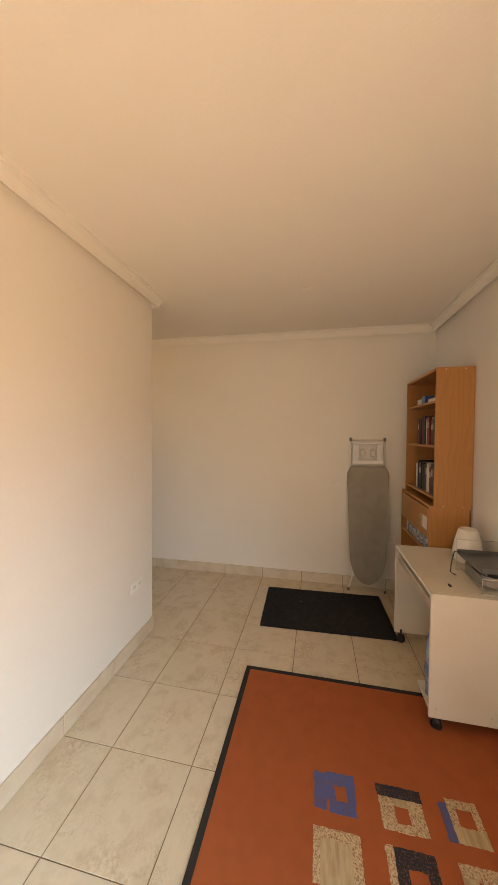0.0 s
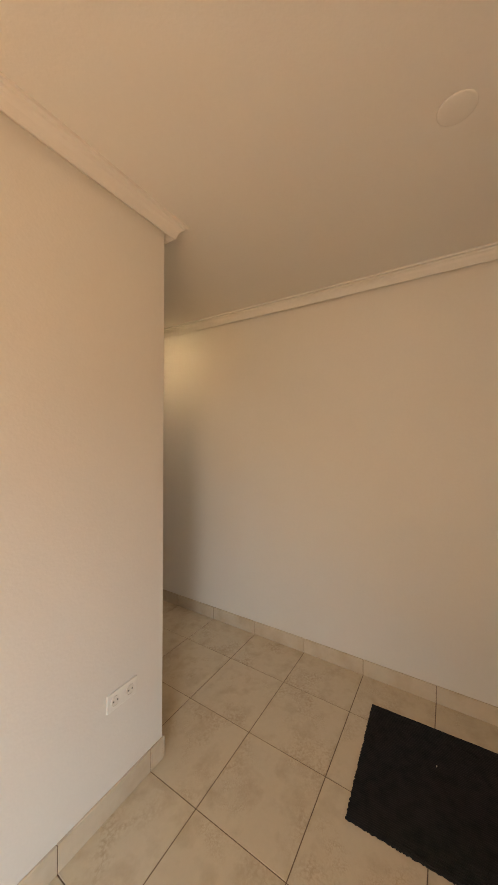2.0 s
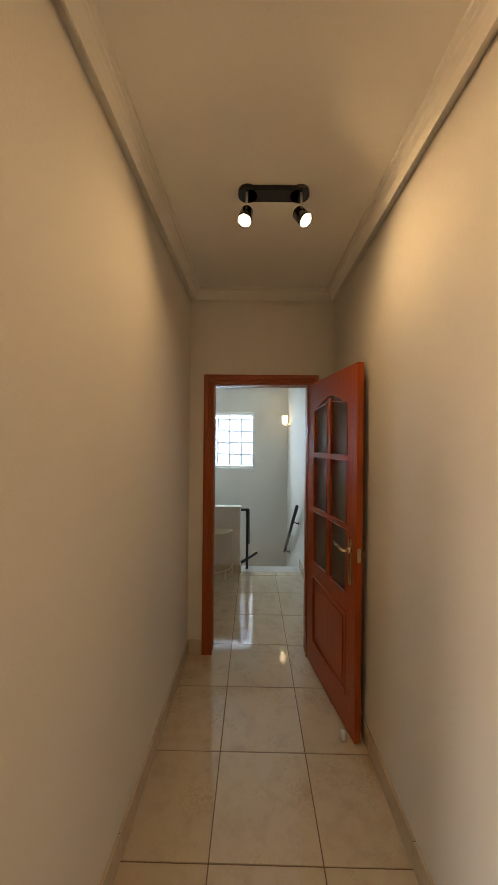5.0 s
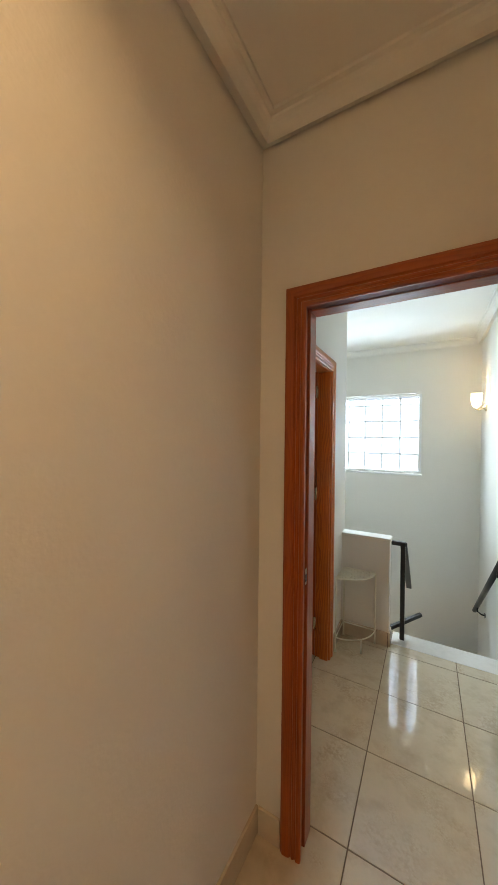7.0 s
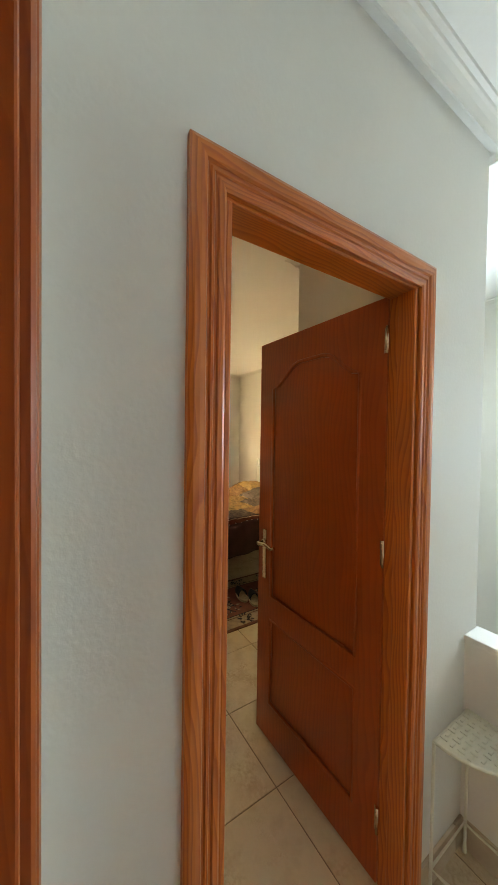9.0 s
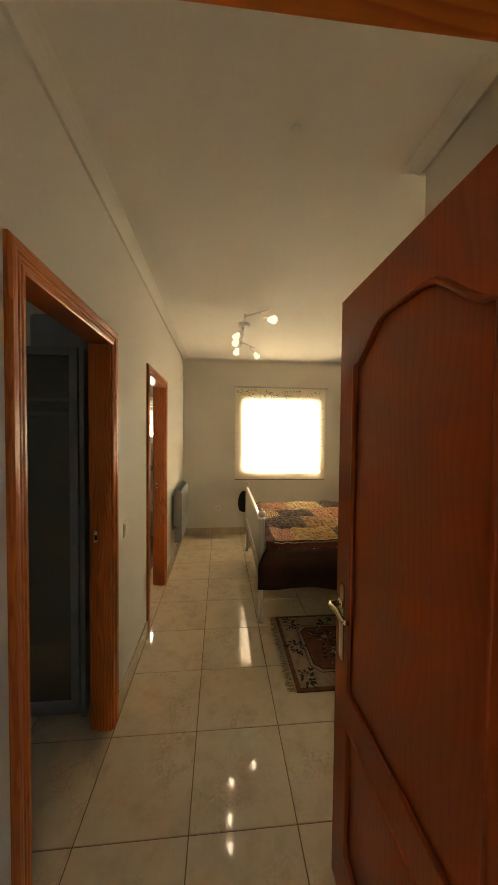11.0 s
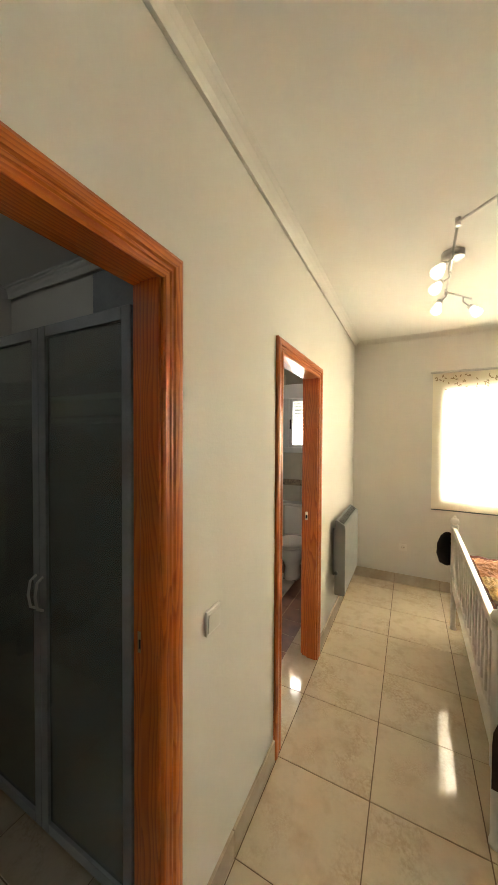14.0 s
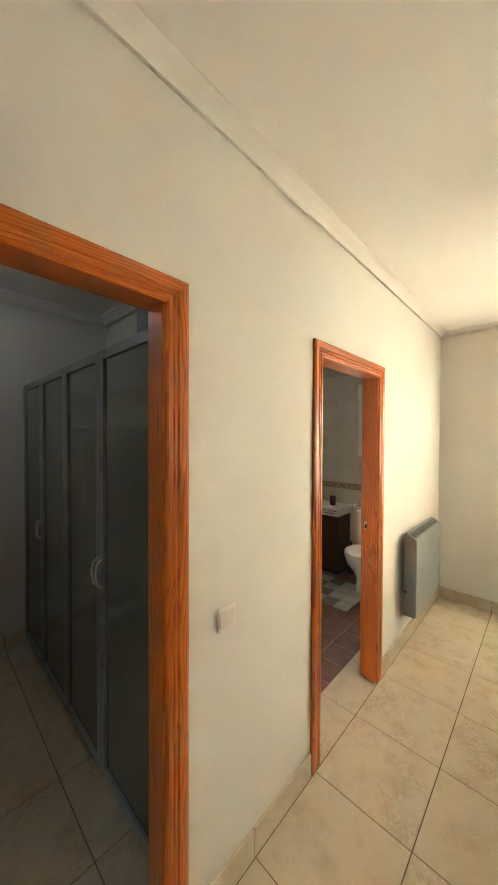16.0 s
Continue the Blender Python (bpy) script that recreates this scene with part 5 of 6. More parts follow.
def quilt():
    q = thing("quilt", (-3.14, 4.1, 0.62), "patchwork quilt of gold, orange and grey-brown satin on the bed", "quilt")
    x0, x1, y0, y1 = -3.90, -2.30, 3.142, 5.19
    nx, ny = 64, 82

    def top(u, v):
        x, y = x0 + (x1 - x0) * u, y0 + (y1 - y0) * v
        z = 0.655 + 0.028 * noise.noise(Vector((x * 2.2, y * 2.2, 0.3))) + 0.020 * noise.noise(Vector((x * 7, y * 7, 2.0))) + 0.011 * noise.noise(Vector((x * 19, y * 23, 5.0)))
        z += 0.14 * max(0, min(1, (v - 0.70) / 0.14)) * (0.6 + 0.4 * math.sin(u * 6.1 + 1.2) ** 2)
        e = min(u, 1 - u) * (x1 - x0)
        z -= 0.03 * max(0, 1 - e / 0.06) ** 2
        return Vector((x, y, z))

    # the pieces, each with its own quilting and colour
    px, py = 4, 5
    rnd = random.Random(8)
    bu0, bu1, bv0 = 0.045, 0.955, 0.04
    for i in range(px):
        for j in range(py + i % 2):
            bm = B()
            ua, ub = bu0 + (bu1 - bu0) * i / px, bu0 + (bu1 - bu0) * (i + 1) / px
            va, vb = (bv0 + (1 - bv0) * max(0, min(py, c - 0.5 * (i % 2))) / py for c in (j, j + 1))
            n = 34
            g = []
            for a in range(n + 1):
                row = []
                for c in range(n + 1):
                    p = top(ua + (ub - ua) * a / n, va + (vb - va) * c / n)
                    edge = min(a, n - a, c, n - c) / 4
                    puff = 0.016 * min(1, edge) + 0.010 * (noise.noise(Vector((p.x * 28, p.y * 34, i + 3.0 * j))) + 0.6 * abs(noise.noise(Vector((p.x * 55, p.y * 47, j + 5.0 * i))))) * min(1, edge)
                    fold = 0.0065 * math.sin((c * 1.1 + 2.5 * noise.noise(p * 9)) * 1.4 if (i + j) % 2 else (a * 1.1 + 2.5 * noise.noise(p * 9)) * 1.4)
                    p.z += puff + fold * min(1, edge)
                    row.append(bm.verts.new(p))
                g.append(row)
            for a in range(n):
                for c in range(n):
                    bm.faces.new((g[a][c], g[a + 1][c], g[a + 1][c + 1], g[a][c + 1])).smooth = True
            part("patch", bm, QUILTS[(0, 2, 1, 0, 2, 3)[(j + (4 - i) * 2) % 6]], q)

    def strip(name, uv, material, lift=0.004):
        bm = B()
        rows = [[bm.verts.new(top(*w) + Vector((0, 0, lift))) for w in r] for r in uv]
        for A, C in zip(rows, rows[1:]):
            for k in range(len(A) - 1):
                bm.faces.new((A[k], A[k + 1], C[k + 1], C[k])).smooth = True
        return part(name, bm, material, q)

    n = 60
    strip("border", [[(u, k / n) for k in range(n + 1)] for u in (bu1 - 0.002, 0.965, 0.985, 1.0)], QBORDER)
    strip("border", [[(u, k / n) for k in range(n + 1)] for u in (0.0, 0.02, 0.04, bu0 + 0.002)], QBORDER)
    strip("border", [[(k / n, v) for k in range(n + 1)] for v in (0.0, 0.02, bv0 + 0.002)], QBORDER)
    bm = B()
    tube(bm, [top(bu1 + 0.004, k / n) + Vector((0, 0, 0.008)) for k in range(2, n + 1)], 0.004, 6)
    tube(bm, [top(bu0 + (bu1 - bu0) * k / n, bv0 - 0.005) + Vector((0, 0, 0.008)) for k in range(n + 1)], 0.004, 6)
    part("piping", bm, PIPING, q, "dark piping")
    bm = B()
    tube(bm, [top(bu1 + 0.020, k / n) + Vector((0, 0, 0.007)) for k in range(2, n + 1)], 0.0035, 6)
    part("piping", bm, FRINGE, q, "pale piping")
    # brown drop at the sides, hanging in soft folds
    for x, s in ((x1, 1), (x0, -1)):
        bm = B()
        rows = []
        for r in range(9):
            row = []
            for k in range(91):
                v = k / 90
                t = top(1.0 if s > 0 else 0.0, v)
                d = r / 8
                hem = 0.325 - 0.02 * v + 0.006 * math.sin(v * 17) + 0.005 * math.sin(v * 41 + 1)
                z = t.z + 0.004 + (hem - t.z) * d
                off = 0.012 + 0.05 * min(1, d * 2.2) + d * (0.016 * math.sin(v * 23 + 0.6) + 0.010 * math.sin(v * 49))
                row.append(bm.verts.new((t.x + s * off * (0.25 + 0.75 * min(1, d * 3)) if r else t.x, t.y - (0.075 if s > 0 else -0.12) * (1 - v) ** 10 * min(1, d * 2.5), z)))
            rows.append(row)
        for A, C in zip(rows, rows[1:]):
            for k in range(90):
                bm.faces.new((A[k], A[k + 1], C[k + 1], C[k])).smooth = True
        ob = part("side_drop", bm, BROWN, q, "dark brown side drop")
        so = ob.modifiers.new("thickness", "SOLIDIFY")
        so.thickness = 0.006


quilt()
# dark cap hung on the far post of the footboard
bm = B()
lathe(bm, [(0.012, 0), (0.075, 0.02), (0.10, 0.09), (0.095, 0.17), (0.06, 0.24), (0.02, 0.27), (0.006, 0.272)], 20, pose(-3.99, 3.085, 0.50) @ Matrix.Diagonal((0.45, 0.8, 1.05, 1)))
for v in bm.verts:
    v.co += Vector((0, 1, 0)) * 0.012 * noise.noise(v.co * 14)
whole("hanging_bag", bm, mat("black_felt", (0.02, 0.014, 0.013), 0.95, var=0.15), "dark fabric bag hanging from the bed post", "bag")


def bedside_rug():
    r = thing("bedside_rug", (-2.0, 3.85, 0), "rose and cream patterned bedside rug with fringe on the tiles", "rug")
    x0, x1, y0, y1 = -2.40, -1.62, 3.237, 4.55
    bm = B()
    box(bm, x0, x1, y0, y1, 0.0005, 0.009, bevel=0.002)
    part("outer_band", bm, PRUG_BROWN, r, "brown outer band")
    bm = B()
    box(bm, x0 + 0.028, x1 - 0.028, y0 + 0.028, y1 - 0.028, 0.0085, 0.0103)
    part("cream_band", bm, PRUG_CREAM, r, "cream flowered band")

    def cut(d, c):
        a, b, e, f = x0 + d, x1 - d, y0 + d, y1 - d
        return [(a + c, e), (b - c, e), (b, e + c), (b, f - c), (b - c, f), (a + c, f), (a, f - c), (a, e + c)]

    for d, c, z, material, nm in ((0.150, 0.055, 0.0112, PRUG_CREAM, "inner_border"), (0.163, 0.052, 0.0120, PRUG_LEAF, "inner_line"), (0.170, 0.050, 0.0128, PRUG_ROSE, "rose_field")):
        bm = B()
        flat_patch(bm, cut(d, c), 0.0090, z)
        part(nm, bm, material, r)
    bm = B()
    for (ax, ay), (bx, by) in zip(cut(0.140, 0.058), cut(0.140, 0.058)[1:] + cut(0.140, 0.058)[:1]):
        tube(bm, [(ax, ay, 0.0105), (bx, by, 0.0105)], 0.0025, 5)
    part("thin_line", bm, PRUG_BROWN, r)
    rnd = random.Random(21)

    def spray(cx, cy, turn, n, spread, z):
        for k in range(n):
            a = turn + rnd.gauss(0, 0.8) + (math.pi if k % 2 else 0)
            d = spread * (0.15 + 0.85 * rnd.random())
            x, y = cx + math.cos(a) * d * 0.85, cy + math.sin(a) * d * 0.85
            t = a + rnd.uniform(-0.9, 0.9)
            L, W = rnd.uniform(0.011, 0.021), rnd.uniform(0.005, 0.009)
            pts = [(x + math.cos(t) * L * p - math.sin(t) * W * s, y + math.sin(t) * L * p + math.cos(t) * W * s) for p, s in ((-1, 0), (-0.4, -0.8), (0.4, -0.8), (1, 0), (0.4, 0.8), (-0.4, 0.8))]
            bm = B()
            flat_patch(bm, pts, z, z + 0.0014)
            part("woven_leaf", bm, PRUG_LEAF if rnd.random() < 0.7 else PRUG_PETAL, r)
        for k in range(5):
            a = 2 * math.pi * k / 5
            bm = B()
            flat_patch(bm, [(cx + math.cos(a) * 0.014 + 0.010 * math.cos(c), cy + math.sin(a) * 0.014 + 0.010 * math.sin(c)) for c in (2 * math.pi * i / 7 for i in range(7))], z, z + 0.0016)
            part("woven_petal", bm, PRUG_PETAL, r)

    yb = y0 + 0.092
    for f in (0.14, 0.5, 0.86):
        spray(x0 + (x1 - x0) * f, yb, 0.0, 44, 0.095, 0.0100)
    for f in (0.30, 0.52, 0.76):
        spray(x1 - 0.092, y0 + (y1 - y0) * f, math.pi / 2, 40, 0.095, 0.0100)
        spray(x0 + 0.092, y0 + (y1 - y0) * f, math.pi / 2, 34, 0.095, 0.0100)
    spray((x0 + x1) / 2 - 0.10, y0 + 0.33, 0.9, 54, 0.15, 0.0125)
    spray((x0 + x1) / 2 + 0.08, y0 + 0.36, 2.2, 50, 0.14, 0.0125)
    spray((x0 + x1) / 2, y0 + 0.75, 0.3, 18, 0.15, 0.0125)
    bm = B()
    for k in range(230):
        x = x0 + 0.004 + (x1 - x0 - 0.008) * k / 229
        d, L = rnd.uniform(-0.02, 0.02), rnd.uniform(0.03, 0.062)
        tube(bm, [(x, y0 + 0.002, 0.006), (x + d * 0.4, y0 - L * 0.5, 0.0035 + rnd.random() * 0.004), (x + d, y0 - L, 0.002 + rnd.random() * 0.003)], [0.0016, 0.0014, 0.001], 4)
    tagged(part("fringe", bm, FRINGE, r, "cream knotted fringe"), kind="stuff")


bedside_rug()


def slipper(x, y, turn):
    s = thing("slipper", (x, y, 0.012), "dark slipper with a pale sole lying on the rug", "slipper", "pair of slippers")
    m = pose(x, y, 0.013, 0, 0, turn)
    out = [(0.13 * math.cos(a) * (1 if math.cos(a) > 0 else 0.95), (0.045 - 0.008 * math.cos(a + 0.5)) * math.sin(a)) for a in (2 * math.pi * k / 20 for k in range(20))]
    bm = B()
    flat_patch(bm, out, 0.0, 0.018)
    bmesh.ops.transform(bm, matrix=m, verts=list(bm.verts))
    part("sole", bm, FRINGE, s, "pale rubber sole")
    bm = B()
    rows = []
    for k in range(9):
        u = 0.125 - 0.16 * k / 8
        w = 0.044 * math.sqrt(max(0.05, 1 - (max(0, u - 0.03) / 0.105) ** 2))
        h = 0.03 + 0.035 * (k / 8)
        rows.append([bm.verts.new((u, w * math.cos(a), 0.016 + h * math.sin(a))) for a in (math.pi * i / 10 for i in range(11))])
    for A, C in zip(rows, rows[1:]):
        for i in range(10):
            bm.faces.new((A[i], A[i + 1], C[i + 1], C[i])).smooth = True
    bmesh.ops.transform(bm, matrix=m, verts=list(bm.verts))
    o = part("upper", bm, mat("black_felt_upper", (0.012, 0.012, 0.013), 0.9, var=0.1), s, "black fabric upper")
    o.modifiers.new("thickness", "SOLIDIFY").thickness = 0.005


slipper(-2.04, 3.80, 168), slipper(-1.92, 3.86, 160)


def heater():
    h = thing("wall_heater", (-3.74, 2.26, 0.58), "silver-grey electric convector heater fixed on the wall", "heater")
    x0, x1, y0, y1, z0, z1 = -4.17, -3.47, 2.248, 2.332, 0.285, 0.885
    bm = B()
    prof = [(y0, z0), (y1 - 0.012, z0), (y1, z0 + 0.015), (y1, z1 - 0.045), (y1 - 0.006, z1 - 0.022), (y0 + 0.012, z1 + 0.02), (y0, z1 + 0.012)]
    A, C = [bm.verts.new((x0, a, b)) for a, b in prof], [bm.verts.new((x1, a, b)) for a, b in prof]
    bm.faces.new(A), bm.faces.new(C[::-1])
    for k in range(len(A)):
        bm.faces.new((A[k], C[k], C[(k + 1) % len(A)], A[(k + 1) % len(A)]))
    bmesh.ops.bevel(bm, geom=list(bm.edges), offset=0.003, segments=2, affect="EDGES")
    part("casing", bm, HEAT, h)
    # black plates on the closed casing imitate the shade in the slots
    for k in range(9):
        x = x0 + 0.06 + (x1 - x0 - 0.12) * k / 8
        bm = B()
        box(bm, x - 0.029, x + 0.029, -0.022, 0.024, -0.0015, 0.0012, m=Matrix.Translation((0, (y0 + y1) / 2 + 0.003, z1 - 0.0005)) @ pose(0, 0, 0, -31, 0, 0))
        part("grille_slot_shade", bm, BLACK, h)
    for x in (x0 + 0.12, x1 - 0.12):
        bm = B()
        box(bm, x - 0.015, x + 0.015, 2.2105, y0 + 0.001, 0.40, 0.80)
        part("wall_bracket", bm, HEAT, h)
    bm = B()
    lathe(bm, [(0.016, 0), (0.016, 0.012), (0.012, 0.016)], 14, pose(x1, 2.262, 0.47, 0, 90, 0))
    part("control_knob", bm, GREYPLASTIC, h)


heater()
wall_plate("light_switch", pose(-1.712, 2.21, 0.985, 0, 0, 180), 0.082, 0.082, 1, "white rocker light switch beside the doorway", "switch")
wall_plate("wall_socket", pose(-4.63, 2.735, 0.40, 0, 0, 90), 0.08, 0.08, 1, "white wall socket under the window wall", "socket", True)


def ceiling_lamp():
    s = thing("ceiling_spotlights", (-3.02, 2.99, TOPB), "brushed steel jointed ceiling spotlight track with white glass cups", "ceiling lamp")
    bm = B()
    lathe(bm, [(0.06, 0), (0.06, -0.03), (0.052, -0.036), (0.001, -0.037)], 28, pose(-3.02, 2.995, TOPB - 0.0005))
    part("ceiling_plate", bm, STEEL, s)
    zb = TOPB - 0.1
    segs = [[(-2.37, 3.155, zb), (-2.545, 2.967, zb)], [(-2.545, 2.967, zb), (-3.33, 2.990, zb)], [(-3.33, 2.990, zb), (-3.53, 3.155, zb)]]
    for a, b in segs:
        bm = B()
        tube(bm, [a, b], 0.0065, 8)
        part("track_bar", bm, STEEL, s)
    for p in (segs[0][1], segs[1][1], (-3.02, 2.981, zb)):
        bm = B()
        tube(bm, [(p[0], p[1], zb - 0.018), (p[0], p[1], TOPB - 0.03 if p[0] == -3.02 else zb + 0.018)], 0.011, 10)
        part("joint", bm, STEEL, s)
    heads = [((-2.43, 3.09, zb), (-2.385, 3.15, zb - 0.075), (-1.9, 3.6, 2.3)), ((-2.80, 2.974, zb), (-2.76, 2.925, zb - 0.085), (-2.2, 2.45, 1.7)), ((-3.03, 2.98, zb), (-2.99, 2.925, zb - 0.08), (-2.3, 2.5, 1.7)),
             ((-3.31, 2.989, zb), (-3.29, 2.945, zb - 0.085), (-2.8, 2.55, 1.2)), ((-3.46, 3.10, zb), (-3.48, 3.155, zb - 0.08), (-3.0, 3.7, 1.6))]
    for o, h, t in heads:
        o, h = Vector(o), Vector(h)
        q = aimed(*h, *t)
        bm = B()
        tube(bm, [o, o + Vector((0, 0, -0.035)), h], 0.005, 8)
        lathe(bm, [(0.010, 0.03), (0.019, 0.022), (0.020, 0.0)], 16, q)
        arm = part("lamp_arm", bm, STEEL, s, "steel lamp arm")
        bm = B()
        lathe(bm, [(0.018, 0.002), (0.023, -0.012), (0.031, -0.045), (0.033, -0.062), (0.030, -0.068), (0.001, -0.066)], 20, q, cap=False)
        part("glass_cup", bm, LAMP_WHITE, arm, "glowing white glass cup")
        lamp("cup_light", "SPOT", q @ Matrix.Translation((0, 0, -0.074)), 0.32, (1.0, 0.94, 0.84), 0.03, angle=170, blend=0.9)


ceiling_lamp()


# ---- dressing room ----
def wardrobe():
    w = thing("wardrobe", (-1.85, 1.05, 0), "long wardrobe with smoked glass doors in grey frames", "wardrobe")
    xf, xb, y1, y0, h = -1.552, -2.19, 2.035, 0.045, 2.0
    for nm, b in (("side_panel", (xb, xf - 0.026, y1 - 0.02, y1, 0.0, h)), ("side_panel", (xb, xf - 0.026, y0, y0 + 0.02, 0.0, h)), ("top_panel", (xb, xf - 0.026, y0 + 0.02, y1 - 0.02, h - 0.02, h)), ("plinth", (xf - 0.05, xf - 0.03, y0 + 0.02, y1 - 0.02, 0.0, 0.05)), ("back_panel", (xb, xb + 0.006, y0 + 0.02, y1 - 0.02, 0.0, h - 0.02))):
        bm = B()
        box(bm, *b, bevel=0.001)
        part(nm, bm, GREYFRAME, w)
    bm = B()
    box(bm, xf - 0.035, xf - 0.002, y1 - 0.012, y1 + 0.012, 0.0, h, bevel=0.002)
    part("edge_trim", bm, HEAT, w, "pale edge trim")
    # shelf board and clothes behind the glass
    bm = B()
    box(bm, xb + 0.007, xf - 0.034, y0 + 0.021, y1 - 0.021, 1.715, 1.735, bevel=0.001)
    part("inner_shelf", bm, WHITE, w, "white shelf behind the glass")
    bm = B()
    tube(bm, [(-1.85, y0 + 0.021, 1.66), (-1.85, y1 - 0.021, 1.66)], 0.012, 10)
    part("clothes_rail", bm, STEEL, w)
    ys = [y1 - 0.02 - 0.4875 * k for k in range(5)]
    for i, (b, a) in enumerate(zip(ys, ys[1:])):
        bm = B()
        f = 0.043
        for q in ((a + 0.0015, a + f, 0.055, h - 0.002), (b - f, b - 0.0015, 0.055, h - 0.002), (a + f, b - f, 0.055, 0.055 + f), (a + f, b - f, h - 0.002 - f, h - 0.002)):
            box(bm, xf - 0.024, xf, q[0], q[1], q[2], q[3], bevel=0.002)
        d = part("door", bm, GREYFRAME, w, "grey framed door")
        bm = B()
        box(bm, xf - 0.014, xf - 0.010, a + f - 0.003, b - f + 0.003, 0.055 + f - 0.003, h - f + 0.001)
        part("glass_panel", bm, SMOKE, d, "smoked glass panel").visible_shadow = False
        bm = B()
        y = (a + 0.022) if i % 2 == 0 else (b - 0.022)
        tube(bm, [(xf, y, 0.92), (xf + 0.022, y, 0.935), (xf + 0.03, y, 0.985), (xf + 0.022, y, 1.035), (xf, y, 1.05)], 0.005, 8)
        part("bow_handle", bm, STEEL, d, "bowed steel handle")


wardrobe()


# an added lamp, always out of view, that brightens the dressing room
def unseen_fill_lamp(x, y, z):
    f = thing("fill_ceiling_lamp", (x, y, z), "unseen round ceiling lamp added to brighten the dressing room", "ceiling lamp")
    bm = B()
    lathe(bm, [(0.11, 0), (0.112, -0.012), (0.105, -0.02)], 32, pose(x, y, z - 0.0005))
    part("mount", bm, WHITE, f)
    bm = B()
    lathe(bm, [(0.103, -0.021), (0.096, -0.045), (0.07, -0.062), (0.03, -0.07), (0.001, -0.071)], 32, pose(x, y, z - 0.0005))
    part("diffuser", bm, emits("fill_lamp_glow", (0.78, 0.88, 1.0), 0.5), f, "glowing diffuser of the added lamp")
    lamp("dressing_fill_light", "POINT", pose(x, y, z - 0.12), 0.36, (0.84, 0.91, 1.0), 0.06)


unseen_fill_lamp(-0.92, 0.70, TOP)


def garment(y, width, length, material, label):
    """A garment hung on the wardrobe's rail: sloping shoulders and a body in soft folds."""
    g = thing("hanging_garment", (-1.85, y, 1.62), label, "garment", "clothes in the wardrobe")
    bm = B()
    rows = []
    for r, (q, f) in enumerate(((0.0, 0.12), (0.02, 0.45), (0.06, 0.92), (0.12, 1.0), (0.4, 0.9), (0.7, 0.94), (1.0, 1.0))):
        row = []
        for k in range(32):
            a = 2 * math.pi * k / 32
            d = 1 + 0.22 * q * math.sin(5 * a + y * 30)
            row.append(bm.verts.new((-1.85 + 0.5 * width * f * math.cos(a), y + 0.035 * d * (0.4 + 0.6 * min(1, f)) * math.sin(a), 1.635 - length * q)))
        rows.append(row)
    for A, C in zip(rows, rows[1:]):
        for k in range(32):
            bm.faces.new((A[k], A[(k + 1) % 32], C[(k + 1) % 32], C[k])).smooth = True
    bm.faces.new(rows[0][::-1]), bm.faces.new(rows[-1])
    part("body", bm, material, g)
    bm = B()
    tube(bm, [(-1.85, y, 1.625), (-1.85, y, 1.672), (-1.862, y, 1.684), (-1.874, y, 1.672)], 0.003, 6)
    part("hanger_hook", bm, STEEL, g)


GARMENTS = [mat("pale_linen", (0.62, 0.56, 0.44), 0.9, bump=0.3), mat("dark_wool", (0.03, 0.032, 0.04), 0.95, bump=0.3), mat("brown_cotton", (0.14, 0.085, 0.05), 0.9, bump=0.3), mat("grey_jersey", (0.20, 0.20, 0.21), 0.9, bump=0.3)]
for y, k, length in ((0.62, 1, 1.1), (0.74, 3, 0.9), (0.86, 2, 1.0), (0.99, 0, 0.95), (1.10, 2, 0.8), (1.21, 1, 1.05)):
    garment(y, 0.44, length, GARMENTS[k], "%s garment hanging in the wardrobe" % ("pale linen", "dark woollen", "brown cotton", "grey jersey")[k])
bm = boxed((-2.1, -1.62, 1.74, 2.02, 2.001, 2.19))
bmesh.ops.bevel(bm, geom=list(bm.edges), offset=0.012, segments=2, affect="EDGES")
whole("storage_box", bm, mat("grey_card_box", (0.32, 0.33, 0.34), 0.8, var=0.06), "pale grey storage box on top of the wardrobe", "box")


